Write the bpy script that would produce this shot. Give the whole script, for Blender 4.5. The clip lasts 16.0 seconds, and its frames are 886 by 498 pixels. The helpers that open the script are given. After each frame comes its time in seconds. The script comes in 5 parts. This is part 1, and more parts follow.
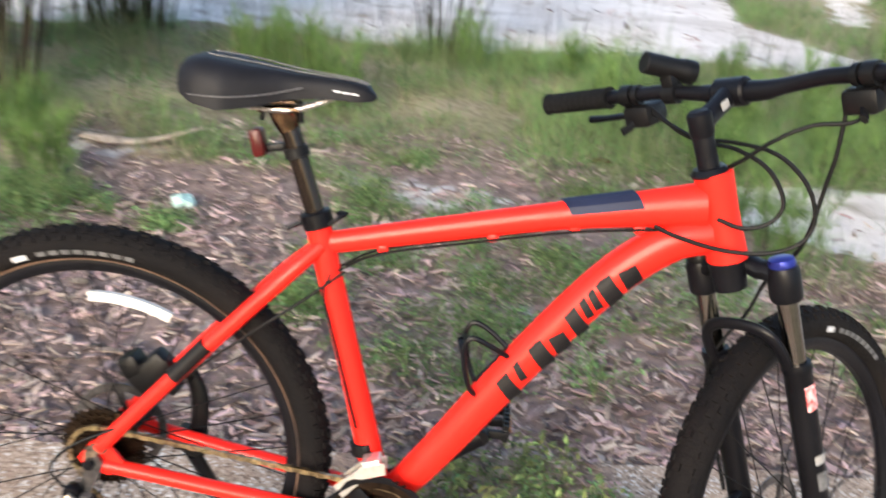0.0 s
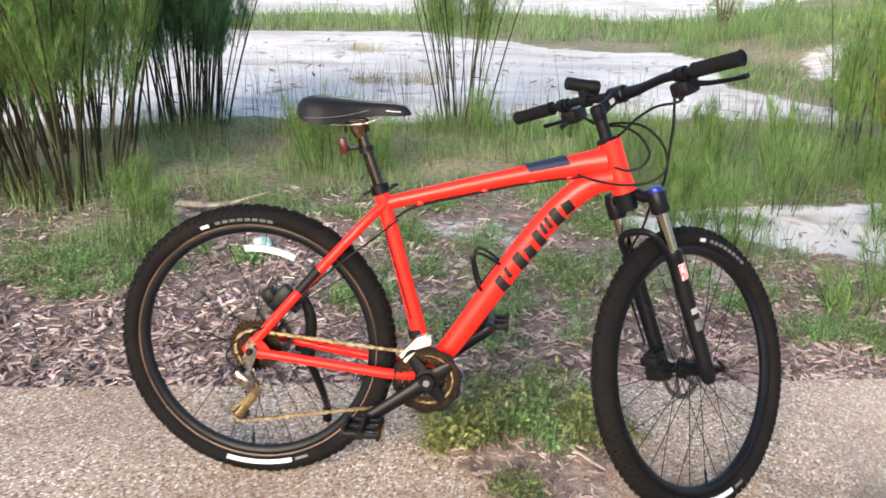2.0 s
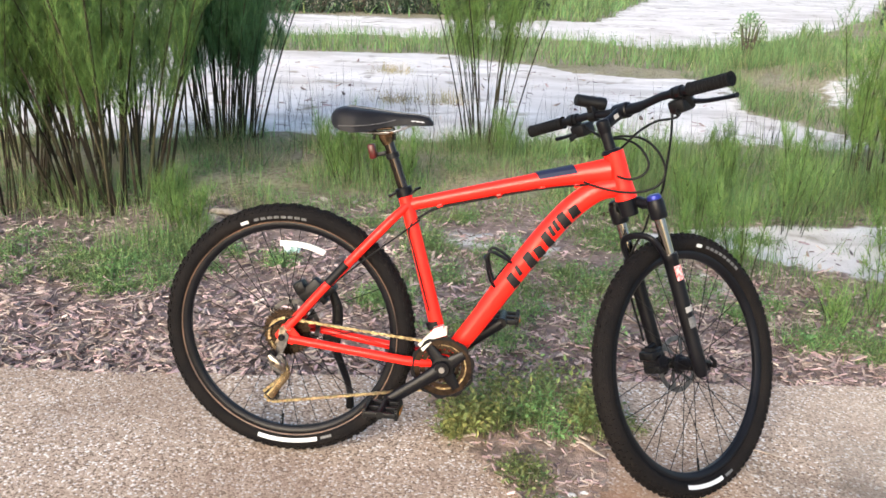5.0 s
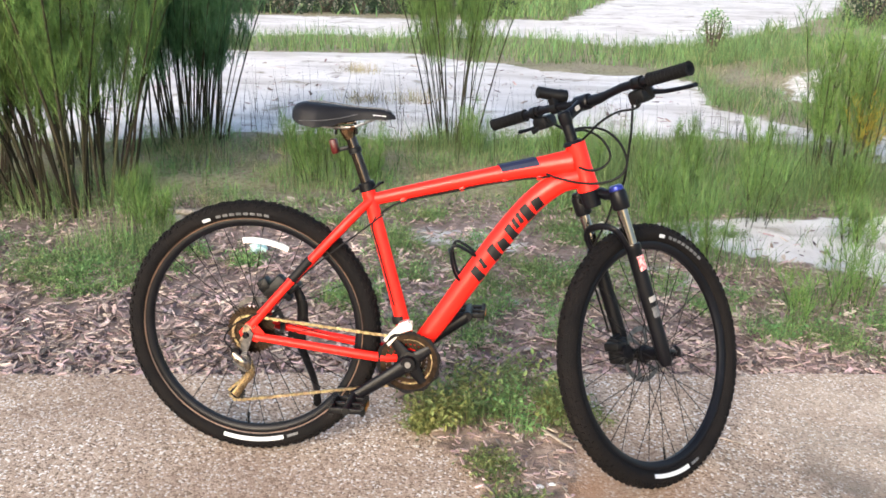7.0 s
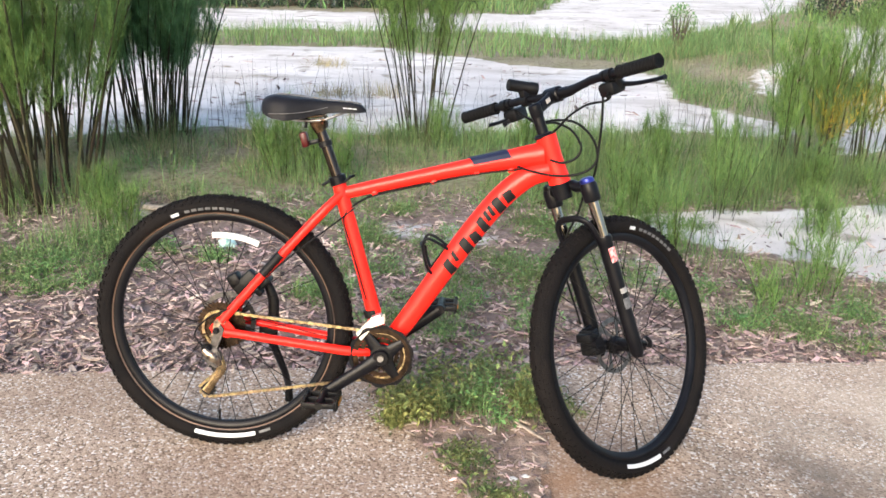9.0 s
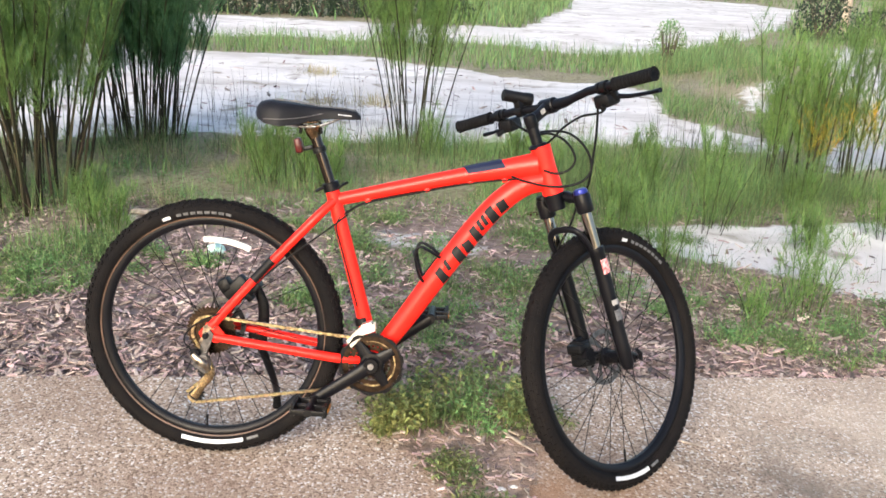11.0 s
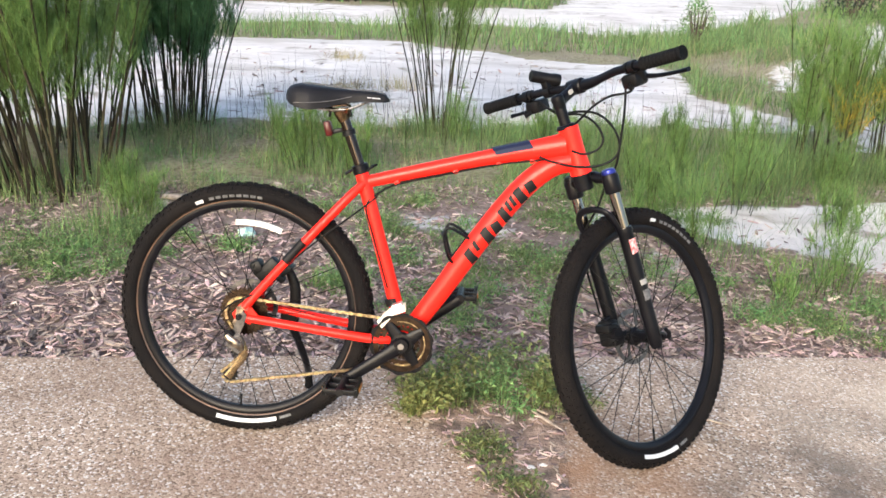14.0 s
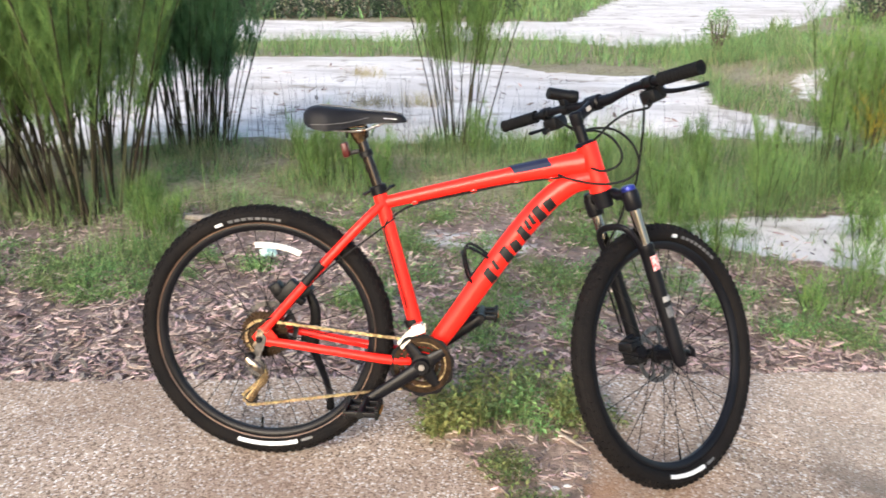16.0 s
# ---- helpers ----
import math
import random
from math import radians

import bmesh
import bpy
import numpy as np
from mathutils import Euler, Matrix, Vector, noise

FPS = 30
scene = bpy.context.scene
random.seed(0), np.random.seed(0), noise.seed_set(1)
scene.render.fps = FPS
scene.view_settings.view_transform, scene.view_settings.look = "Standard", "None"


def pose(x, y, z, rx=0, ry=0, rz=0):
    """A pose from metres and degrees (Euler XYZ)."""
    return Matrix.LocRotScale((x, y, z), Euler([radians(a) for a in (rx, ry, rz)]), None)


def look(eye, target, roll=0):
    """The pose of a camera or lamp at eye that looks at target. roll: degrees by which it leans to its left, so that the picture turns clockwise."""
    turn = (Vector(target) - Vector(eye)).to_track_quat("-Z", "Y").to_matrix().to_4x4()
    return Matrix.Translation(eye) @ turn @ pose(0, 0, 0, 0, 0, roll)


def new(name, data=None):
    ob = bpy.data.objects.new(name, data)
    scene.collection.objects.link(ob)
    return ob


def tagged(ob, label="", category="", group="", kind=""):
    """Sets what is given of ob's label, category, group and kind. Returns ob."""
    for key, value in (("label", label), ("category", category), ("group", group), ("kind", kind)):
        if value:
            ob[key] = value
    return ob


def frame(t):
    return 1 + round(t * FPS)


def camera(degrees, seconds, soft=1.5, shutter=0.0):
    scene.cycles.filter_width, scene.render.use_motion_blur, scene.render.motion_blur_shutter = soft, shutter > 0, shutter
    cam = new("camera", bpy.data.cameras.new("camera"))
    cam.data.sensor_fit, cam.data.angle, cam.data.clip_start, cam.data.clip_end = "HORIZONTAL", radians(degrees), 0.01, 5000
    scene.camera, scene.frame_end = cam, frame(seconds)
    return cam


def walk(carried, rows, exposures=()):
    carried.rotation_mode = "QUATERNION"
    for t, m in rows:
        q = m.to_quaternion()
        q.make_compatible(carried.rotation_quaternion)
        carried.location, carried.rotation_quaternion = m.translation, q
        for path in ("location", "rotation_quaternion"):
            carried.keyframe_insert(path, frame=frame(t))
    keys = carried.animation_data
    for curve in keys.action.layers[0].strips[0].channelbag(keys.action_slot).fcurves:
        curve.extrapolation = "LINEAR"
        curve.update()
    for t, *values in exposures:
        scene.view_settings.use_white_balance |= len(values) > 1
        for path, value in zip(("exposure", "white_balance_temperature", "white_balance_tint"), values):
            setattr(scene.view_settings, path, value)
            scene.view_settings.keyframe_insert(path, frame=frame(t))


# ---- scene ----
cam = camera(53.0, 16.0, soft=1.6, shutter=0.5)
PATH = [
    (0, (0.573, -1.115, 1.316), (0.483, 0.697, 0.476), 5.8),
    (0.1, (0.596, -1.154, 1.320), (0.437, 0.666, 0.507), 5.0),
    (0.3, (0.594, -1.272, 1.352), (0.461, 0.561, 0.555), 2.9),
    (0.5, (0.616, -1.386, 1.392), (0.496, 0.433, 0.571), 2.4),
    (0.7, (0.626, -1.505, 1.394), (0.515, 0.331, 0.628), 3.4),
    (1, (0.671, -1.667, 1.376), (0.523, 0.208, 0.698), 3.9),
    (1.2, (0.68, -1.765, 1.370), (0.522, 0.108, 0.690), 3.1),
    (1.5, (0.729, -1.882, 1.366), (0.537, -0.004, 0.708), 2.1),
    (2, (0.686, -2.043, 1.374), (0.506, -0.162, 0.718), 0.8),
    (2.5, (0.599, -2.211, 1.364), (0.52, -0.324, 0.707), 2.1),
    (3, (0.6, -2.291, 1.361), (0.56, -0.385, 0.756), 2.0),
    (3.5, (0.698, -2.298, 1.37), (0.575, -0.38, 0.816), 2.3),
    (4, (0.724, -2.268, 1.386), (0.556, -0.368, 0.785), 3.0),
    (4.2, (0.724, -2.268, 1.386), (0.51, -0.373, 0.765), 3.0),
    (6.3, (0.754, -2.267, 1.373), (0.547, -0.366, 0.786), 0.2),
    (6.5, (0.758, -2.271, 1.371), (0.565, -0.369, 0.784), 0.4),
    (7, (0.751, -2.265, 1.366), (0.577, -0.367, 0.759), 1.3),
    (7.5, (0.748, -2.275, 1.36), (0.64, -0.377, 0.741), 0.9),
    (8, (0.746, -2.269, 1.364), (0.649, -0.369, 0.747), 0.9),
    (8.5, (0.746, -2.261, 1.363), (0.646, -0.361, 0.746), 1.2),
    (10.8, (0.727, -2.262, 1.354), (0.644, -0.357, 0.750), 2.6),
    (11, (0.727, -2.262, 1.354), (0.652, -0.353, 0.761), 2.8),
    (11.5, (0.727, -2.26, 1.358), (0.63, -0.347, 0.782), 3.3),
    (12, (0.731, -2.273, 1.362), (0.628, -0.359, 0.79), 2.3),
    (12.5, (0.726, -2.289, 1.359), (0.59, -0.387, 0.756), 1.6),
    (13, (0.728, -2.294, 1.358), (0.598, -0.398, 0.733), 1.9),
    (13.5, (0.727, -2.291, 1.355), (0.581, -0.398, 0.725), 1.5),
    (14, (0.723, -2.286, 1.352), (0.59, -0.392, 0.723), 1.9),
    (14.5, (0.718, -2.283, 1.355), (0.588, -0.389, 0.725), 1.8),
    (15, (0.728, -2.268, 1.355), (0.588, -0.378, 0.715), 0.3),
    (15.5, (0.743, -2.261, 1.364), (0.622, -0.359, 0.759), 0.1),
    (16, (0.734, -2.265, 1.364), (0.546, -0.367, 0.763), 0.5),
]
walk(cam, [(t, look(eye, target, roll)) for t, eye, target, roll in PATH], [(0, 1.56), (16, 1.56)])

# ---- light -------------------------------------------------------------
SUN_EL, SUN_ROT = 22.0, 196.0
world = bpy.data.worlds.new("sky")
scene.world = world
world.use_nodes = True
wn = world.node_tree
sky = wn.nodes.new("ShaderNodeTexSky")
sky.sky_type = "NISHITA"
sky.sun_disc = False
sky.sun_elevation = radians(SUN_EL)
sky.sun_rotation = radians(SUN_ROT)
sky.air_density, sky.dust_density, sky.ozone_density = 1.0, 2.4, 1.2
wn.links.new(sky.outputs[0], wn.nodes["Background"].inputs[0])
wn.nodes["Background"].inputs[1].default_value = 0.125
sun = new("sun", bpy.data.lights.new("sun", "SUN"))
sun.data.energy = 1.25
sun.data.angle = radians(28)
sun.data.color = (1.0, 0.90, 0.76)
az = radians(SUN_ROT)
sun_way = Vector((math.sin(az) * math.cos(radians(SUN_EL)), math.cos(az) * math.cos(radians(SUN_EL)), math.sin(radians(SUN_EL))))
sun.matrix_world = look(sun_way * 30, (0, 0, 0))


# ---- materials -----------------------------------------------------------
def material(name, color, rough=0.6, metal=0.0, vary=0.15, scale=12.0, bump=0.0, bump_scale=60.0, second=None, coat=0.0, island=0.0, trans=0.0, spec=0.5):
    """A surface with a large and a fine variation of its colour, and relief."""
    m = bpy.data.materials.new(name)
    m.use_nodes = True
    t = m.node_tree
    n, l = t.nodes, t.links
    p = n["Principled BSDF"]
    p.inputs["Roughness"].default_value = rough
    p.inputs["Metallic"].default_value = metal
    p.inputs["Coat Weight"].default_value = coat
    p.inputs["Coat Roughness"].default_value = 0.12
    p.inputs["Specular IOR Level"].default_value = spec
    geo = n.new("ShaderNodeNewGeometry")
    big = n.new("ShaderNodeTexNoise")
    big.inputs["Scale"].default_value = scale
    big.inputs["Detail"].default_value = 6
    l.new(geo.outputs["Position"], big.inputs["Vector"])
    ramp = n.new("ShaderNodeMix")
    ramp.data_type = "RGBA"
    c = Vector(color)
    d = Vector(second) if second else c * (1 - 2 * vary)
    ramp.inputs[6].default_value = (*(c * (1 + vary)), 1)
    ramp.inputs[7].default_value = (*d, 1)
    sharp = n.new("ShaderNodeMapRange")
    sharp.inputs[1].default_value, sharp.inputs[2].default_value = 0.35, 0.65
    l.new(big.outputs["Fac"], sharp.inputs[0])
    l.new(sharp.outputs[0], ramp.inputs[0])
    out = ramp.outputs[2]
    if island:
        hsv = n.new("ShaderNodeHueSaturation")
        mr = n.new("ShaderNodeMapRange")
        mr.inputs[3].default_value, mr.inputs[4].default_value = 1 - island, 1 + island
        l.new(geo.outputs["Random Per Island"], mr.inputs[0])
        l.new(mr.outputs[0], hsv.inputs["Value"])
        mh = n.new("ShaderNodeMapRange")
        mh.inputs[3].default_value, mh.inputs[4].default_value = 0.5 - island * 0.06, 0.5 + island * 0.06
        mul = n.new("ShaderNodeMath")
        mul.operation = "MULTIPLY"
        mul.inputs[1].default_value = 7.13
        fr = n.new("ShaderNodeMath")
        fr.operation = "FRACT"
        l.new(geo.outputs["Random Per Island"], mul.inputs[0])
        l.new(mul.outputs[0], fr.inputs[0])
        l.new(fr.outputs[0], mh.inputs[0])
        l.new(mh.outputs[0], hsv.inputs["Hue"])
        l.new(out, hsv.inputs["Color"])
        out = hsv.outputs[0]
    l.new(out, p.inputs["Base Color"])
    if bump:
        fine = n.new("ShaderNodeTexNoise")
        fine.inputs["Scale"].default_value = bump_scale
        fine.inputs["Detail"].default_value = 5
        l.new(geo.outputs["Position"], fine.inputs["Vector"])
        b = n.new("ShaderNodeBump")
        b.inputs["Strength"].default_value = bump
        b.inputs["Distance"].default_value = 0.01
        l.new(fine.outputs["Fac"], b.inputs["Height"])
        l.new(b.outputs[0], p.inputs["Normal"])
        r = n.new("ShaderNodeMapRange")
        r.inputs[3].default_value, r.inputs[4].default_value = max(0.02, rough - 0.12), min(1, rough + 0.12)
        l.new(fine.outputs["Fac"], r.inputs[0])
        l.new(r.outputs[0], p.inputs["Roughness"])
    if trans:
        tr = n.new("ShaderNodeBsdfTranslucent")
        l.new(out, tr.inputs[0])
        mx = n.new("ShaderNodeMixShader")
        mx.inputs[0].default_value = trans
        l.new(p.outputs[0], mx.inputs[1])
        l.new(tr.outputs[0], mx.inputs[2])
        l.new(mx.outputs[0], n["Material Output"].inputs[0])
    return m


M = dict(
    paint=material("orange_red_paint", (0.93, 0.020, 0.012), 0.34, vary=0.03, scale=5, coat=0.08, bump=0.015, bump_scale=300, spec=0.22),
    decal=material("black_decal", (0.010, 0.009, 0.010), 0.5, vary=0.1, spec=0.18),
    band=material("dark_blue_decal", (0.014, 0.018, 0.042), 0.4, coat=0.08, spec=0.2),
    white=material("white_print", (0.56, 0.57, 0.6), 0.5, vary=0.05, scale=60),
    greyprint=material("grey_print", (0.11, 0.11, 0.115), 0.6, vary=0.2, scale=90),
    red=material("red_plastic", (0.055, 0.004, 0.004), 0.35, vary=0.1, coat=0.1, spec=0.25),
    sticker=material("red_and_white_sticker", (0.7, 0.45, 0.45), 0.5, vary=0.3, scale=120, second=(0.6, 0.05, 0.05)),
    black=material("black_alloy", (0.005, 0.005, 0.007), 0.36, vary=0.15, bump=0.03, bump_scale=200, spec=0.17),
    post_black=material("polished_black_post", (0.022, 0.013, 0.009), 0.2, 0.7, vary=0.2, scale=25, coat=0.5),
    plastic=material("black_plastic", (0.006, 0.006, 0.0068), 0.42, vary=0.15, bump=0.1, bump_scale=300, spec=0.2),
    rubber=material("tyre_rubber", (0.0056, 0.0052, 0.0056), 0.75, vary=0.25, scale=14, second=(0.0105, 0.009, 0.0088), bump=0.3, bump_scale=240, spec=0.07),
    grip=material("grip_rubber", (0.008, 0.008, 0.009), 0.7, bump=0.6, bump_scale=500, spec=0.12),
    saddle=material("saddle_vinyl", (0.011, 0.011, 0.014), 0.48, vary=0.12, scale=20, bump=0.15, bump_scale=700, spec=0.15),
    chrome=material("stanchion_steel", (0.27, 0.245, 0.22), 0.14, 1.0, vary=0.05, scale=40),
    # dark polished alloy, its warm golden reflection put into the base colour
    warm_glint=material("dark_alloy_with_warm_glint", (0.30, 0.19, 0.10), 0.2, 1.0, vary=0.3, scale=30, second=(0.05, 0.035, 0.03)),
    tarnish=material("tarnished_alloy", (0.34, 0.28, 0.21), 0.3, 0.9, vary=0.4, scale=70, second=(0.10, 0.085, 0.075)),
    bead=material("tan_bead_strip", (0.12, 0.07, 0.045), 0.45, vary=0.3, scale=6, second=(0.03, 0.022, 0.018)),
    # print on the fork leg, and the painted highlight on the stem
    pale=material("pale_print_and_stem_glint", (0.32, 0.31, 0.3), 0.5, vary=0.1),
    steel=material("worn_steel", (0.55, 0.53, 0.5), 0.3, 1.0, vary=0.2, scale=60, bump=0.1, bump_scale=300),
    chain=material("oily_chain_steel", (0.45, 0.345, 0.2), 0.35, 1.0, vary=0.25, scale=120, island=0.3),
    ring=material("dark_chainring_steel", (0.045, 0.03, 0.021), 0.34, 1.0, vary=0.35, scale=60, second=(0.025, 0.018, 0.014)),
    silver=material("silver_alloy", (0.34, 0.33, 0.33), 0.33, 0.9, vary=0.1, scale=50),
    bright=material("bright_alloy", (0.75, 0.72, 0.68), 0.38, 0.8, vary=0.1, scale=60),
    dull=material("dark_grey_alloy", (0.16, 0.155, 0.16), 0.3, 0.9, vary=0.2, scale=60),
    blue=material("blue_anodised", (0.025, 0.035, 0.24), 0.3, 0.6, vary=0.1),
    reflector=material("clear_reflector", (0.62, 0.61, 0.58), 0.25, vary=0.06, scale=150, coat=0.4),
    cable=material("black_cable", (0.006, 0.006, 0.0065), 0.5, spec=0.15),
    lens=material("lamp_lens", (0.3, 0.31, 0.33), 0.1, coat=0.5),
    chip=material("bark_chips", (0.335, 0.262, 0.242), 0.95, vary=0.25, scale=9, second=(0.18, 0.128, 0.115), bump=0.5, bump_scale=160, island=0.75),
    stick=material("dead_wood", (0.47, 0.39, 0.32), 0.85, vary=0.2, scale=30, bump=0.4, bump_scale=150),
    grass=material("green_grass", (0.14, 0.23, 0.085), 0.6, vary=0.3, scale=1.7, second=(0.115, 0.165, 0.064), island=0.6, trans=0.3, spec=0.3),
    dry=material("dry_grass", (0.40, 0.35, 0.21), 0.75, vary=0.25, scale=2, island=0.4, trans=0.25, spec=0.2),
    weed=material("weed_leaves", (0.125, 0.23, 0.085), 0.6, vary=0.3, scale=3, second=(0.15, 0.19, 0.075), island=0.5, trans=0.25, spec=0.3),
    weedy=material("yellowing_weed_leaves", (0.17, 0.185, 0.065), 0.6, vary=0.3, scale=9, second=(0.075, 0.125, 0.05), island=0.6, trans=0.25, spec=0.3),
    fennel=material("feathery_leaves", (0.165, 0.27, 0.08), 0.6, vary=0.25, scale=2.2, second=(0.115, 0.19, 0.055), island=0.4, trans=0.35, spec=0.25),
    fennel_dark=material("dark_feathery_leaves", (0.11, 0.23, 0.095), 0.6, vary=0.25, scale=2.2, second=(0.07, 0.155, 0.068), island=0.35, trans=0.3, spec=0.25),
    fennel_y=material("yellow_feathery_leaves", (0.62, 0.38, 0.05), 0.6, vary=0.25, scale=4, second=(0.2, 0.24, 0.05), island=0.4, trans=0.35, spec=0.25),
    stem=material("brown_stems", (0.02, 0.0145, 0.011), 0.8, vary=0.3, scale=8, second=(0.032, 0.034, 0.016), island=0.5, spec=0.2),
    hedge=material("hedge_leaves", (0.022, 0.045, 0.02), 0.65, vary=0.35, scale=1.5, island=0.45, trans=0.15),
    post=material("weathered_post", (0.42, 0.35, 0.27), 0.85, vary=0.2, scale=4, bump=0.4),
    foil=material("pale_green_wrapper", (0.55, 0.66, 0.6), 0.3, vary=0.3, scale=70, second=(0.3, 0.55, 0.48)),
    paper=material("white_litter", (0.75, 0.74, 0.72), 0.7, vary=0.1),
    trunkbark=material("tree_bark", (0.10, 0.08, 0.06), 0.9, vary=0.3, scale=6, bump=0.5),
)


# ---- mesh helpers ----------------------------------------------------------
def link(name, bm, mat, parent=None, label="", smooth=True):
    me = bpy.data.meshes.new(name)
    bm.to_mesh(me)
    bm.free()
    if smooth:
        me.shade_smooth()
        me.set_sharp_from_angle(angle=radians(38))
    me.materials.append(mat)
    ob = new(name, me)
    ob.parent = parent
    if label:
        tagged(ob, label)
    return ob


def part(name, bm, mat, parent, label="", smooth=True):
    return link(name, bm, mat, parent, label, smooth)


def thing(name, label, category, m=None, group="", kind=""):
    e = new(name)
    e.empty_display_size = 0.1
    if m:
        e.matrix_world = m
    return tagged(e, label, category, group, kind)


def curve_points(pts, n):
    """n points of a smooth line through pts."""
    p = [Vector(q) for q in pts]
    p = [p[0] * 2 - p[1]] + p + [p[-1] * 2 - p[-2]]
    out = []
    seg = len(p) - 3
    for i in range(n):
        s = i / (n - 1) * seg
        k = min(int(s), seg - 1)
        t = s - k
        a, b, c, d = p[k:k + 4]
        out.append(0.5 * (2 * b + (c - a) * t + (2 * a - 5 * b + 4 * c - d) * t * t + (3 * b - 3 * c + d - a) * t ** 3))
    return out


def sweep(bm, pts, radii, sides=12, flat=1.0, cap=True, up=(0, 1, 0), closed=False):
    """A tube along pts; radii a number or one for each point; flat squeezes it along the second axis."""
    pts = [Vector(p) for p in pts]
    n = len(pts)
    if not hasattr(radii, "__len__"):
        radii = [radii] * n
    rows = []
    for i in range(n):
        if closed:
            way = (pts[(i + 1) % n] - pts[i - 1]).normalized()
        else:
            way = (pts[min(i + 1, n - 1)] - pts[max(i - 1, 0)]).normalized()
        u = Vector(up)
        side = way.cross(u)
        if side.length < 1e-3:
            side = way.cross(Vector((1, 0, 0)))
        side.normalize()
        top = side.cross(way)
        rows.append([bm.verts.new(pts[i] + radii[i] * (math.cos(a) * side + flat * math.sin(a) * top)) for a in (2 * math.pi * k / sides for k in range(sides))])
    pairs = list(zip(rows, rows[1:])) + ([(rows[-1], rows[0])] if closed else [])
    for a, b in pairs:
        for k in range(sides):
            bm.faces.new((a[k], a[(k + 1) % sides], b[(k + 1) % sides], b[k]))
    if cap and not closed:
        bm.faces.new(rows[0][::-1])
        bm.faces.new(rows[-1])
    return bm


def along(radii, n):
    """n radii drawn from a few."""
    return [float(v) for v in np.interp(np.linspace(0, 1, n), np.linspace(0, 1, len(radii)), radii)]


def tube(pts, radii, n=16, sides=12, flat=1.0, bm=None, up=(0, 1, 0)):
    bm = bm or bmesh.new()
    p = curve_points(pts, n)
    return sweep(bm, p, along(radii, n) if hasattr(radii, "__len__") else radii, sides, flat, up=up)


def lathe(profile, sides=48, m=None, bm=None, closed=False):
    """Turns (radius, height) points round the y axis."""
    bm = bm or bmesh.new()
    m = m or Matrix()
    rows = [[bm.verts.new(m @ Vector((r * math.cos(a), y, r * math.sin(a)))) for a in (2 * math.pi * k / sides for k in range(sides))] for r, y in profile]
    pairs = list(zip(rows, rows[1:])) + ([(rows[-1], rows[0])] if closed else [])
    for a, b in pairs:
        for k in range(sides):
            bm.faces.new((a[k], b[k], b[(k + 1) % sides], a[(k + 1) % sides]))
    if not closed:
        for row in (rows[0][::-1], rows[-1]):
            if (row[0].co - row[sides // 2].co).length > 1e-5:
                bm.faces.new(row[::-1])
    return bm


def box(size, m=None, bevel=0.0, bm=None):
    bm = bm or bmesh.new()
    geom = bmesh.ops.create_cube(bm, size=1, matrix=(m or Matrix()) @ Matrix.Diagonal((*size, 1)))
    if bevel:
        es = list({e for v in geom["verts"] for e in v.link_edges})
        bmesh.ops.bevel(bm, geom=es, offset=bevel, segments=2, affect="EDGES", profile=0.5)
    return bm


def plate(outline, thick, m=None, bm=None):
    """A flat plate in the x-z plane, from a list of (x, z), with thickness along y."""
    bm = bm or bmesh.new()
    m = m or Matrix()
    a = [bm.verts.new(m @ Vector((x, -thick / 2, z))) for x, z in outline]
    b = [bm.verts.new(m @ Vector((x, thick / 2, z))) for x, z in outline]
    bm.faces.new(a)
    bm.faces.new(b[::-1])
    for k in range(len(a)):
        j = (k + 1) % len(a)
        bm.faces.new((a[j], a[k], b[k], b[j]))
    bmesh.ops.recalc_face_normals(bm, faces=bm.faces[:])
    return bm


def raw(name, verts, faces, mat, parent=None, label="", category="", kind="", group=""):
    me = bpy.data.meshes.new(name)
    me.from_pydata([tuple(v) for v in verts], [], [tuple(f) for f in faces])
    me.materials.append(mat)
    ob = new(name, me)
    ob.parent = parent
    return tagged(ob, label, category, group, kind)


# ---- the ground -----------------------------------------------------------
def edge_y(x):
    """The far edge of the concrete path."""
    return 0.51 + 0.144 * x + 0.008 * math.sin(3.1 * x) + 0.006 * math.sin(11 * x + 1)


def ground_z(x, y):
    """Height of the open ground."""
    far = 0.022 * max(0.0, y - 14)
    mound = 0.38 * math.exp(-((x - 4.9) / 1.2) ** 2 - ((y - 9.8) / 2.6) ** 2)
    out = min(1.0, max(0.0, (y - edge_y(x)) / 0.5))
    rough = 0.035 * noise.noise((x * 1.3, y * 1.3, 0.3)) + 0.012 * noise.noise((x * 6, y * 6, 4))
    return far + mound + out * rough - 0.022 + 0.012 * out


def inside(x, y, poly):
    hit = False
    for k in range(len(poly)):
        (ax, ay), (bx, by) = poly[k - 1], poly[k]
        if (ay > y) != (by > y) and x < (bx - ax) * (y - ay) / (by - ay) + ax:
            hit = not hit
    return hit


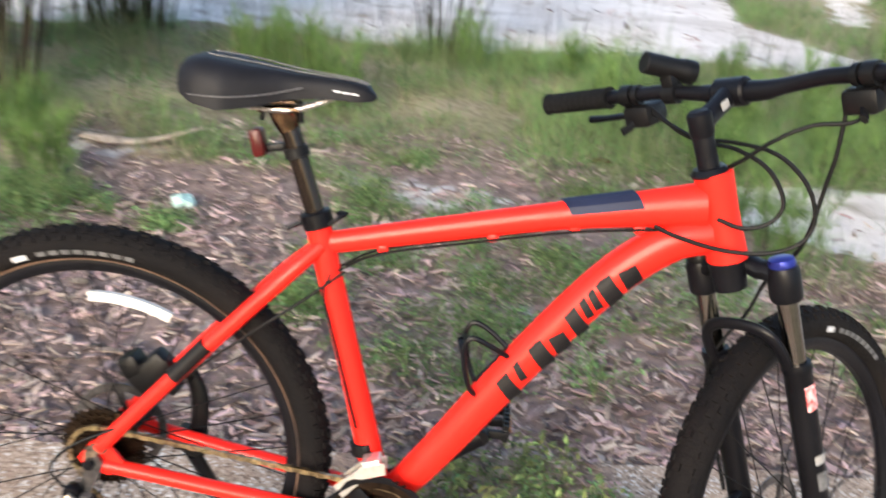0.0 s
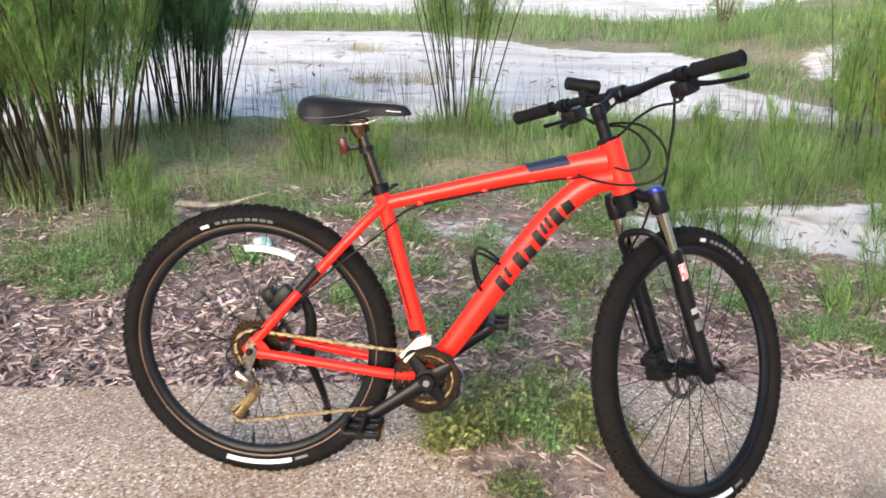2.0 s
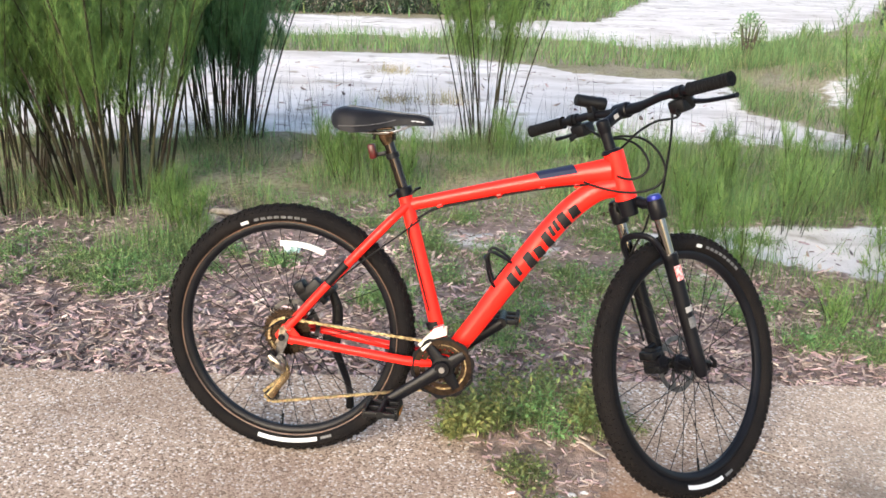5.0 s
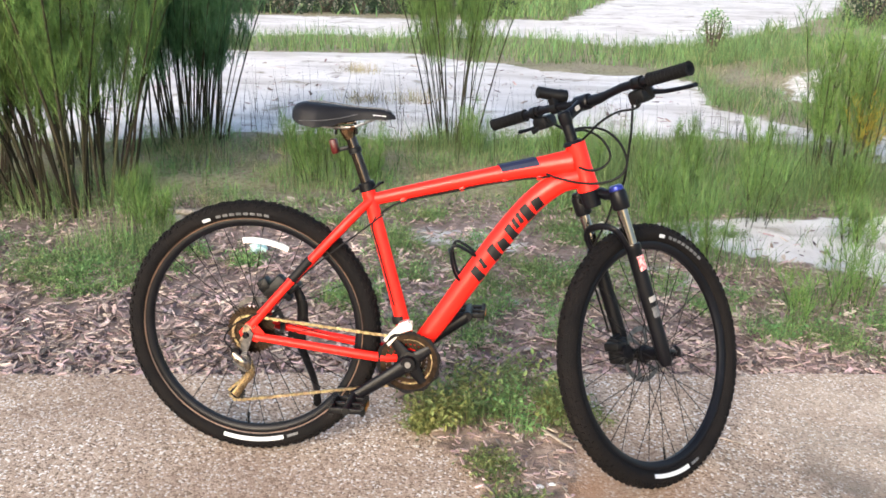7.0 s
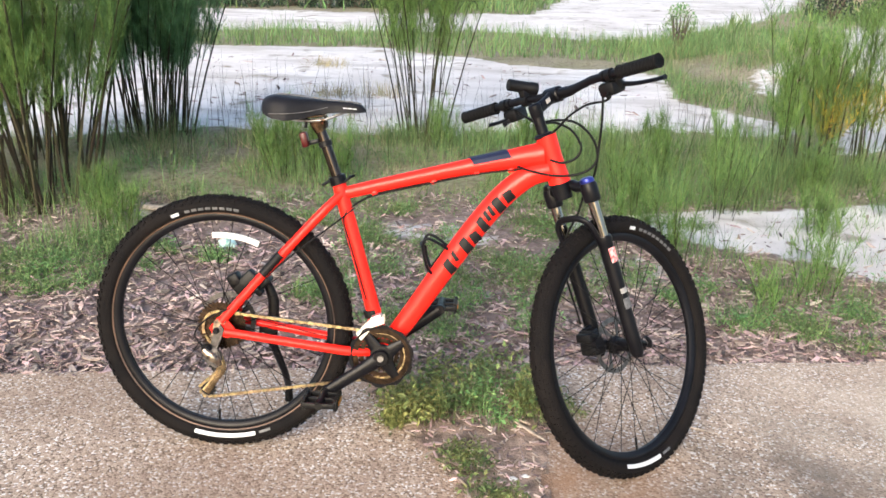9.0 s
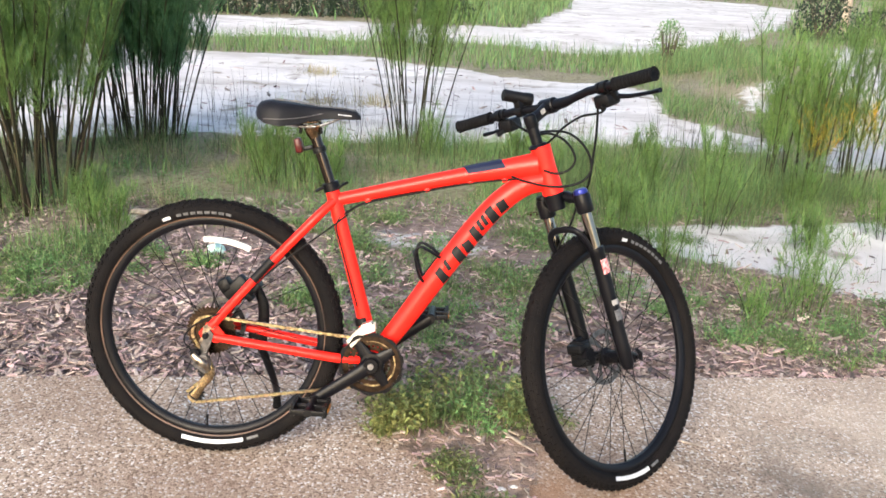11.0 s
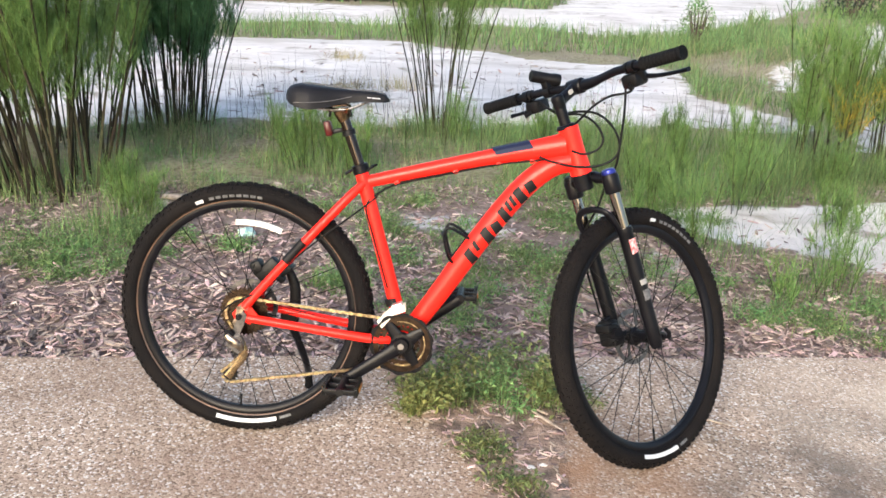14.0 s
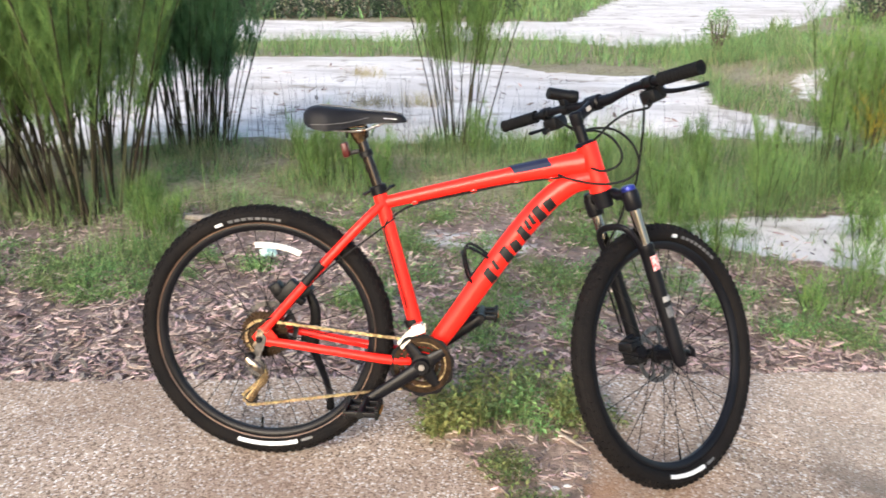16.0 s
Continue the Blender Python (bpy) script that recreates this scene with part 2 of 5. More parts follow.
SAND = [
    [(-14, 4.3), (-3, 4.35), (-1.6, 4.75), (-0.8, 4.85), (0.1, 4.9), (1.1, 5.4), (2.0, 5.55), (2.6, 5.5), (3.3, 5.45), (3.45, 6.1), (2.95, 6.75), (2.6, 7.6), (2.8, 9.4), (2.45, 10.4), (0.9, 10.3), (0.3, 11.2), (-1.2, 12.4), (-3.6, 11.9), (-14, 12)],
    [(-14, 15), (-4.7, 15), (-1.6, 15.5), (0.7, 16.2), (2.8, 14.4), (3.9, 15.3), (7, 20.5), (9.6, 26), (13.8, 38), (13, 42), (7.5, 46), (5.0, 60), (2.5, 60), (4.4, 45), (3.6, 31), (1.5, 20.6), (-2.2, 19.8), (-14, 19.6)],
    [(1.15, 2.3), (1.5, 2.2), (1.8, 2.2), (2.05, 2.08), (2.3, 1.98), (2.4, 1.75), (2.65, 1.68), (4.2, 1.45), (6, 1.6), (6, 4.2), (3.4, 3.3), (2.4, 2.95), (1.9, 2.75), (1.5, 2.62), (1.2, 2.5)],
    [(-0.15, 2.15), (0.5, 2.0), (0.95, 2.3), (0.4, 2.5), (-0.1, 2.45)],
    [(0.95, 1.75), (1.35, 1.7), (1.5, 1.95), (1.1, 2.0)],
    [(-1.5, 2.3), (-1.0, 2.15), (-0.8, 2.5), (-1.3, 2.6)],
    [(3.55, 4.7), (4.6, 5.0), (5.4, 6.6), (5.9, 8.6), (9.9, 19.8), (9.0, 20.2), (5.6, 11.5), (4.6, 7.4)],
    [(0.75, 1.55), (1.5, 1.35), (1.95, 1.5), (1.6, 1.95), (1.0, 1.95)],
    [(0.15, 1.5), (0.6, 1.35), (0.85, 1.6), (0.4, 1.85)],
    [(3.4, 7.5), (3.9, 7.3), (4.4, 8.6), (4.7, 9.7), (3.9, 9.2)],
]


POWER = (1.0, 1.0, 0.95, 0.52, 0.5, 0.48, 0.8, 0.47, 0.45, 0.62)


def sand_power(x, y):
    x += 0.25 * noise.noise((x * 0.9, y * 0.9, 7)) + 0.08 * noise.noise((x * 4, y * 4, 2))
    y += 0.3 * noise.noise((x * 0.9, y * 0.9, 17)) + 0.08 * noise.noise((x * 4, y * 4, 12))
    return max([v for p, v in zip(SAND, POWER) if inside(x, y, p)] or [0.0])


def soft_power(x, y):
    """The same with a soft outline, the softer the farther off."""
    r = 0.05 if y < 5 else 0.12 if y < 13 else 0.35
    return sum(sand_power(x + a * r, y + b * r) for a, b in ((-1, -1), (1, -1), (-1, 1), (1, 1), (0, 0))) / 5


def sandy(x, y):
    return sand_power(x, y) > 0.7


def green(x, y):
    """How grassy the open ground is: 0 bark and soil, 1 turf."""
    if y < -0.9:
        g = 0.9
    elif y < 2.6:
        g = 0.0
    else:
        g = min(1.0, (y - 2.6) / 0.7)
    return max(0.0, min(1.0, g + 0.5 * noise.noise((x * 0.8, y * 0.8, 31))))


gx = np.concatenate([[-400, -150, -60, -30, -18, -12], np.arange(-9, -3.5, 0.3), np.arange(-3.5, 5, 0.07), np.arange(5, 14, 0.3), [16, 22, 35, 60, 150, 400]])
gy = np.concatenate([[-300, -80, -20, -8, -3], np.arange(-1, 5.8, 0.07), np.arange(5.8, 13, 0.14), np.arange(13, 26, 0.35), np.arange(26, 64, 1.2), [70, 90, 130, 200, 320, 500]])
gv, gs, gg = [], [], []
for b in gy:
    for a in gx:
        x, y = float(a), float(b)
        gv.append((x, y, ground_z(x, min(y, 64.0))))
        gs.append(soft_power(x, y))
        gg.append(green(x, y))
w_ = len(gx)
gf = [(j * w_ + i, j * w_ + i + 1, (j + 1) * w_ + i + 1, (j + 1) * w_ + i) for j in range(len(gy) - 1) for i in range(w_ - 1)]


def ground_material():
    m = bpy.data.materials.new("soil_sand_and_turf")
    m.use_nodes = True
    t = m.node_tree
    n, l = t.nodes, t.links
    p = n["Principled BSDF"]
    p.inputs["Roughness"].default_value = 0.92
    p.inputs["Specular IOR Level"].default_value = 0.25
    geo = n.new("ShaderNodeNewGeometry")

    def tex(scale, detail=6):
        k = n.new("ShaderNodeTexNoise")
        k.inputs["Scale"].default_value = scale
        k.inputs["Detail"].default_value = detail
        l.new(geo.outputs["Position"], k.inputs["Vector"])
        return k.outputs["Fac"]

    def mix(fac, a, b):
        k = n.new("ShaderNodeMix")
        k.data_type = "RGBA"
        l.new(fac, k.inputs[0])
        for s, v in ((6, a), (7, b)):
            if isinstance(v, tuple):
                k.inputs[s].default_value = (*v, 1)
            else:
                l.new(v, k.inputs[s])
        return k.outputs[2]

    def edge(src, a, b):
        k = n.new("ShaderNodeMapRange")
        k.inputs[1].default_value, k.inputs[2].default_value = a, b
        l.new(src, k.inputs[0])
        return k.outputs[0]

    def mask(name, soft):
        k = n.new("ShaderNodeAttribute")
        k.attribute_name = name
        add = n.new("ShaderNodeMath")
        add.operation = "MULTIPLY_ADD"
        add.inputs[1].default_value = 0.9
        add.inputs[2].default_value = -0.45
        l.new(tex(9, 8), add.inputs[0])
        s = n.new("ShaderNodeMath")
        s.operation = "ADD"
        l.new(k.outputs["Fac"], s.inputs[0])
        l.new(add.outputs[0], s.inputs[1])
        return edge(s.outputs[0], 0.5 - soft, 0.5 + soft)

    soil = mix(edge(tex(14), 0.35, 0.65), (0.31, 0.235, 0.205), (0.15, 0.108, 0.095))
    turf = mix(edge(tex(1.1), 0.35, 0.65), (0.21, 0.20, 0.105), (0.36, 0.31, 0.215))
    turf = mix(edge(tex(3.2, 8), 0.5, 0.62), turf, (0.29, 0.245, 0.175))
    turf = mix(edge(tex(25), 0.45, 0.7), turf, (0.13, 0.115, 0.065))
    sand = mix(edge(tex(0.8, 9), 0.4, 0.62), (0.75, 0.72, 0.70), (0.61, 0.575, 0.55))
    wide = n.new("ShaderNodeMapping")
    wide.inputs["Scale"].default_value = (0.25, 1.0, 1.0)
    l.new(geo.outputs["Position"], wide.inputs["Vector"])
    streak = n.new("ShaderNodeTexNoise")
    streak.inputs["Scale"].default_value = 1.6
    streak.inputs["Detail"].default_value = 9
    l.new(wide.outputs[0], streak.inputs["Vector"])
    sand = mix(edge(streak.outputs["Fac"], 0.5, 0.66), sand, (0.5, 0.465, 0.44))
    sand = mix(edge(tex(5, 9), 0.52, 0.68), sand, (0.58, 0.55, 0.525))
    sand = mix(edge(tex(2.1, 10), 0.60, 0.70), sand, (0.30, 0.265, 0.22))
    base = mix(mask("turf", 0.25), soil, turf)
    base = mix(mask("sand", 0.12), base, sand)
    l.new(base, p.inputs["Base Color"])
    b = n.new("ShaderNodeBump")
    b.inputs["Strength"].default_value = 0.5
    b.inputs["Distance"].default_value = 0.02
    l.new(tex(30, 8), b.inputs["Height"])
    l.new(b.outputs[0], p.inputs["Normal"])
    return m


ground = raw("ground", gv, gf, ground_material(), None, "bare soil, pale sand and rough turf", "ground", "structure")
for nm, vals in (("sand", gs), ("turf", gg)):
    at = ground.data.attributes.new(nm, "FLOAT", "POINT")
    at.data.foreach_set("value", vals)
ground.data.shade_smooth()


def aggregate_material():
    m = bpy.data.materials.new("exposed_aggregate_concrete")
    m.use_nodes = True
    t = m.node_tree
    n, l = t.nodes, t.links
    p = n["Principled BSDF"]
    p.inputs["Roughness"].default_value = 0.9
    p.inputs["Specular IOR Level"].default_value = 0.15
    geo = n.new("ShaderNodeNewGeometry")

    def vor(scale):
        k = n.new("ShaderNodeTexVoronoi")
        k.inputs["Scale"].default_value = scale
        l.new(geo.outputs["Position"], k.inputs["Vector"])
        return k

    def tex(scale, a, b):
        k = n.new("ShaderNodeTexNoise")
        k.inputs["Scale"].default_value = scale
        k.inputs["Detail"].default_value = 8
        l.new(geo.outputs["Position"], k.inputs["Vector"])
        r = n.new("ShaderNodeMapRange")
        r.inputs[1].default_value, r.inputs[2].default_value = a, b
        l.new(k.outputs["Fac"], r.inputs[0])
        return r.outputs[0]

    def mix(fac, a, b):
        k = n.new("ShaderNodeMix")
        k.data_type = "RGBA"
        if isinstance(fac, float):
            k.inputs[0].default_value = fac
        else:
            l.new(fac, k.inputs[0])
        for s, v in ((6, a), (7, b)):
            if isinstance(v, tuple):
                k.inputs[s].default_value = (*v, 1)
            else:
                l.new(v, k.inputs[s])
        return k.outputs[2]

    big, small = vor(150), vor(290)
    ramp = n.new("ShaderNodeValToRGB")
    ramp.color_ramp.interpolation = "CONSTANT"
    els = ramp.color_ramp.elements
    els[0].color = (0.17, 0.12, 0.09, 1)
    els[1].position, els[1].color = 0.2, (0.52, 0.395, 0.298, 1)
    for pos, c in ((0.45, (0.67, 0.535, 0.42, 1)), (0.66, (0.43, 0.315, 0.24, 1)), (0.88, (0.97, 0.94, 0.88, 1))):
        e = els.new(pos)
        e.color = c
    sep = n.new("ShaderNodeSeparateColor")
    l.new(big.outputs["Color"], sep.inputs[0])
    l.new(sep.outputs[0], ramp.inputs[0])
    ramp2 = n.new("ShaderNodeValToRGB")
    ramp2.color_ramp.elements[0].color = (0.31, 0.225, 0.165, 1)
    ramp2.color_ramp.elements[1].color = (0.64, 0.50, 0.38, 1)
    sep2 = n.new("ShaderNodeSeparateColor")
    l.new(small.outputs["Color"], sep2.inputs[0])
    l.new(sep2.outputs[1], ramp2.inputs[0])
    col = mix(tex(300, 0.54, 0.68), ramp.outputs[0], ramp2.outputs[0])
    col = mix(tex(1.6, 0.42, 0.68), col, mix(0.62, col, (0.27, 0.19, 0.14)))
    # a darker grey-brown patch of the slab, broken up by noise
    dark_patch = n.new("ShaderNodeVectorMath")
    dark_patch.operation = "DISTANCE"
    dark_patch.inputs[1].default_value = (1.7, -0.22, 0)
    l.new(geo.outputs["Position"], dark_patch.inputs[0])
    gm = n.new("ShaderNodeMapRange")
    gm.inputs[1].default_value, gm.inputs[2].default_value, gm.inputs[3].default_value, gm.inputs[4].default_value = 0.2, 0.72, 0.85, 0.0
    l.new(dark_patch.outputs["Value"], gm.inputs[0])
    gt = n.new("ShaderNodeMath")
    gt.operation = "MULTIPLY"
    l.new(gm.outputs[0], gt.inputs[0])
    l.new(tex(5, 0.35, 0.6), gt.inputs[1])
    col = mix(gt.outputs[0], col, (0.12, 0.105, 0.09))
    col = mix(0.19, col, (0.21, 0.155, 0.115))
    # a paler, noise-broken stretch of the slab near its far edge
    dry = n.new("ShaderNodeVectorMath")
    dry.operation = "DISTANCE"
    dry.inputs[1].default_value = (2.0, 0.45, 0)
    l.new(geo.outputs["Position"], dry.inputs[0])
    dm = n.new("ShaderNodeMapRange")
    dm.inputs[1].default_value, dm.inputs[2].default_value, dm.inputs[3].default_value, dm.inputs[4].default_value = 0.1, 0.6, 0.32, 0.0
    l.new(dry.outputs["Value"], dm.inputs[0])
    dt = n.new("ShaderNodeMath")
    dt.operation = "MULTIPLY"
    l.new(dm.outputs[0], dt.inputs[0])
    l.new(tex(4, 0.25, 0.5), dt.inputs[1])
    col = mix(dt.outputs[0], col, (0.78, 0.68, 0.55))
    # rusty soil washed out from the verge, between the wheels
    rust = n.new("ShaderNodeVectorMath")
    rust.operation = "DISTANCE"
    rust.inputs[1].default_value = (1.0, -0.12, 0)
    l.new(geo.outputs["Position"], rust.inputs[0])
    rm = n.new("ShaderNodeMapRange")
    rm.inputs[1].default_value, rm.inputs[2].default_value, rm.inputs[3].default_value, rm.inputs[4].default_value = 0.08, 0.42, 0.6, 0.0
    l.new(rust.outputs["Value"], rm.inputs[0])
    rt = n.new("ShaderNodeMath")
    rt.operation = "MULTIPLY"
    l.new(rm.outputs[0], rt.inputs[0])
    l.new(tex(7, 0.3, 0.6), rt.inputs[1])
    col = mix(rt.outputs[0], col, (0.36, 0.2, 0.11))
    l.new(col, p.inputs["Base Color"])
    b = n.new("ShaderNodeBump")
    b.inputs["Strength"].default_value = 0.5
    b.inputs["Distance"].default_value = 0.004
    b.invert = True
    l.new(big.outputs["Distance"], b.inputs["Height"])
    l.new(b.outputs[0], p.inputs["Normal"])
    return m


# concrete path, a slab with a worn far edge
bm = bmesh.new()
xs = [-60, -20, -6] + [float(v) for v in np.arange(-3, 5, 0.05)] + [8, 20, 60]
rows = []
for x in xs:
    e = 0.51 + 0.144 * x if abs(x) > 5 else edge_y(x) + 0.012 * noise.noise((x * 14, 0, 3)) + 0.012 * noise.noise((x * 40, 5, 3))
    rows.append([bm.verts.new(q) for q in ((x, -2.9 + 0.144 * x, -0.06), (x, -2.9 + 0.144 * x, 0), (x, e - 0.012, 0), (x, e, -0.01), (x, e, -0.07))])
for a, b in zip(rows, rows[1:]):
    for k in range(4):
        bm.faces.new((a[k], b[k], b[k + 1], a[k + 1]))
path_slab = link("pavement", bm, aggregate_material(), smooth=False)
tagged(path_slab, "tan exposed-aggregate concrete path with a worn edge", "path", "", "structure")

# ---- the bike ------------------------------------------------------------
LEAN_DEG = 6.0
bike = thing("mountain_bike", "orange-red hardtail mountain bike leaning on its kickstand", "bicycle", pose(0, 0, 0, -LEAN_DEG, 0, 0))
YM = Matrix.Rotation(radians(90), 4, "X")

# frame, in bike coordinates: x forwards, y to its left, z up
AXLE = Vector((0, 0, 0.368))
BB = Vector((0.457, 0, 0.309))
bm = bmesh.new()
tube([(0.323, 0, 0.787), (0.391, 0, 0.55), (0.453, 0, 0.325)], (0.0195, 0.0195, 0.022), 8, 16, bm=bm)
tube([(0.334, 0, 0.752), (0.45, 0, 0.782), (0.649, 0, 0.832), (0.78, 0, 0.861), (0.878, 0, 0.880)], (0.017, 0.0185, 0.0205, 0.026, 0.034), 14, 16, flat=0.85, bm=bm)
tube([(0.466, 0, 0.325), (0.54, 0, 0.430), (0.628, 0, 0.565), (0.72, 0, 0.697), (0.785, 0, 0.775), (0.845, 0, 0.822), (0.895, 0, 0.838)], (0.0265, 0.0285, 0.031, 0.0315, 0.0315, 0.03, 0.029), 26, 18, flat=0.9, bm=bm)
tube([(0.925, 0, 0.806), (0.9035, 0, 0.866), (0.880, 0, 0.930)], (0.030, 0.0265, 0.028), 8, 20, bm=bm)
for s in (-1, 1):
    tube([(0.334, s * 0.012, 0.752), (0.283, s * 0.034, 0.70), (0.168, s * 0.05, 0.573), (0.07, s * 0.060, 0.461), (0.012, s * 0.066, 0.392)], (0.011, 0.0125, 0.0125, 0.012, 0.013), 16, 12, bm=bm)
    tube([(0.44, s * 0.026, 0.312), (0.366, s * 0.046, 0.317), (0.2, s * 0.056, 0.338), (0.02, s * 0.066, 0.362)], (0.012, 0.0135, 0.0125, 0.012), 14, 12, bm=bm)
    plate([(-0.022, 0.372), (0.0, 0.402), (0.022, 0.405), (0.05, 0.372), (0.03, 0.345), (0.004, 0.35), (-0.012, 0.352)], 0.007, Matrix.Translation((0, s * 0.066, 0)), bm)
lathe([(0.0225, -0.038), (0.024, -0.034), (0.024, 0.034), (0.0225, 0.038)], 24, Matrix.Translation(BB), bm)
tube([(0.274, -0.03, 0.69), (0.274, 0.03, 0.69)], 0.01, 4, 10, bm=bm, up=(1, 0, 0))
for q in ((0.425, 0.758), (0.70, 0.824), (0.792, 0.834), (0.585, 0.795)):
    box((0.016, 0.012, 0.012), pose(q[0], -0.006, q[1], 0, -15, 0), 0.003, bm)
frame_part = part("frame", bm, M["paint"], bike, "glossy orange-red welded alloy frame")


def on_down_tube(s, v, off=0.0015):
    """A place on the right-hand side of the down tube; s along it from the crank, v across."""
    a, b = Vector((0.54, 0, 0.430)), Vector((0.785, 0, 0.775))
    way = (b - a).normalized()
    nor = Vector((-way.z, 0, way.x))
    c = a + way * s
    bow = 0.010 * math.sin(max(0, min(1, s / 0.45)) * math.pi)
    rad = 0.0285 + 0.0035 * max(0, min(1, s / 0.25))
    ang = v / rad
    return c + nor * (rad * math.sin(ang) + bow * 0.35) + Vector((0, -(0.9 * rad * math.cos(ang) + off), 0))


def stroke(bm, pts, wide):
    """A flat painted bar on the down tube through (s, v) points."""
    for (s0, v0), (s1, v1) in zip(pts, pts[1:]):
        d = Vector((s1 - s0, v1 - v0))
        k = d.length
        nrm = Vector((-d.y, d.x)) / k * wide / 2
        n = max(2, int(k / 0.006))
        prev = None
        for i in range(n + 1):
            c = Vector((s0, v0)) + d * i / n
            pair = [bm.verts.new(on_down_tube(c.x + e * nrm.x, c.y + e * nrm.y)) for e in (-1, -0.33, 0.33, 1)]
            if prev:
                for j in range(3):
                    bm.faces.new((prev[j], pair[j], pair[j + 1], prev[j + 1]))
            prev = pair


# bold dark shapes of the maker's mark, as plain blocks low on the tube's side
for k, (s0, bars) in enumerate(((0.158, ((0.0, 0.024), (0.032, 0.012))), (0.232, ((0.0, 0.026), (0.034, 0.026))), (0.306, ((0.0, 0.022), (0.026, 0.012), (0.044, 0.012))), (0.374, ((0.0, 0.026), (0.036, 0.028))))):
    bm = bmesh.new()
    for n_, (ds, wide) in enumerate(bars):
        low, high = (-0.027, 0.020) if n_ == 0 else ((-0.027, 0.006) if k % 2 else (-0.012, 0.020))
        stroke(bm, [(s0 + ds + 0.004, low), (s0 + ds + 0.014, high)], wide)
    part("decal", bm, M["decal"], frame_part, "black block decal on the down tube", False)
bm = bmesh.new()
tt = curve_points([(0.672, 0, 0.8375), (0.72, 0, 0.848), (0.772, 0, 0.8595)], 6)
for i in range(5):
    for a0, a1 in ((20, 45), (45, 70), (70, 95), (95, 120)):
        q = []
        for c, a in ((tt[i], a0), (tt[i + 1], a0), (tt[i + 1], a1), (tt[i], a1)):
            sh = -0.012 * (a - 20) / 100
            r = 0.0252 + (c.x - 0.67) * 0.036
            q.append(bm.verts.new(c + Vector((0.02 + sh * 2, -0.88 * r * math.cos(radians(a)) - 0.001, r * math.sin(radians(a)) + 0.001))))
        bm.faces.new(q)
part("top_tube_band", bm, M["band"], frame_part, "dark blue decal band on the top tube", False)
bm = bmesh.new()
tube([(0.176, -0.0512, 0.586), (0.152, -0.0535, 0.558), (0.126, -0.0565, 0.528)], 0.0131, 6, 12, bm=bm)
part("stay_decal", bm, M["decal"], frame_part, "black decal section of the seat stay")
# seat post, clamp, saddle
bm = tube([(0.3225, 0, 0.79), (0.272, 0, 0.932)], 0.0148, 4, 16)
part("seat_post", bm, M["post_black"], bike, "glossy black seat post")
bm = lathe([(0.0205, -0.013), (0.0235, -0.011), (0.0235, 0.011), (0.0205, 0.013)], 24, pose(0.3225, 0, 0.789, 0, -19, 0) @ YM)
clamp = part("seat_clamp", bm, M["black"], bike)
clamp.matrix_parent_inverse = Matrix()
bm = tube([(0.343, -0.012, 0.786), (0.357, -0.012, 0.798), (0.366, 0.0, 0.802), (0.35, 0.018, 0.796)], 0.0035, 10, 8)
part("quick_release", bm, M["black"], clamp)
bm = tube([(0.304, -0.02, 0.788), (0.284, -0.022, 0.776)], 0.004, 4, 8)
part("clamp_nut", bm, M["black"], clamp)
bm = tube([(0.276, 0, 0.918), (0.268, 0, 0.936), (0.266, 0, 0.946)], (0.0155, 0.02, 0.023), 8, 16)
head = part("post_head", bm, M["warm_glint"], bike, "polished dark seat clamp head with a warm reflection in its colour")
bm = box((0.062, 0.05, 0.008), pose(0.262, 0, 0.949, 0, -4, 0), 0.003)
box((0.05, 0.05, 0.007), pose(0.262, 0, 0.96, 0, -4, 0), 0.003, bm)
part("rail_clamp", bm, M["warm_glint"], head)
bm = tube([(0.234, 0, 0.928), (0.238, 0, 0.962)], 0.004, 4, 10)
part("clamp_bolt", bm, M["black"], head)
bm = tube([(0.292, 0, 0.93), (0.288, 0, 0.962)], 0.004, 4, 10)
part("clamp_bolt", bm, M["black"], head)


def saddle_mesh():
    bm = bmesh.new()
    xs_ = np.linspace(0, 1, 26)
    rows_ = []
    for t in xs_:
        x = 0.122 + 0.275 * t
        half = float(np.interp(t, [0, 0.04, 0.12, 0.25, 0.4, 0.55, 0.7, 0.9, 0.97, 1], [0.035, 0.058, 0.07, 0.072, 0.055, 0.035, 0.026, 0.022, 0.018, 0.008]))
        top = float(np.interp(t, [0, 0.05, 0.15, 0.35, 0.6, 0.85, 0.96, 1], [0.998, 1.012, 1.017, 1.010, 1.003, 1.0, 0.994, 0.982]))
        low = float(np.interp(t, [0, 0.1, 0.25, 0.42, 0.55, 0.75, 0.93, 1], [0.972, 0.955, 0.948, 0.955, 0.966, 0.972, 0.972, 0.974]))
        ring = []
        for a in np.linspace(-1, 1, 17):
            y = half * math.sin(a * math.pi / 2)
            drop = abs(a) ** 3.2
            dip = 0.006 * math.exp(-(a / 0.18) ** 2) * (1 if 0.12 < t < 0.9 else 0)
            ring.append(bm.verts.new((x, y, top - (top - low) * drop - dip)))
        for a in np.linspace(1, -1, 9)[1:-1]:
            ring.append(bm.verts.new((x, half * 0.86 * a, low + 0.006)))
        rows_.append(ring)
    n = len(rows_[0])
    for a, b in zip(rows_, rows_[1:]):
        for k in range(n):
            bm.faces.new((a[k], a[(k + 1) % n], b[(k + 1) % n], b[k]))
    bm.faces.new(rows_[0][::-1])
    bm.faces.new(rows_[-1])
    bmesh.ops.recalc_face_normals(bm, faces=bm.faces[:])
    return bm


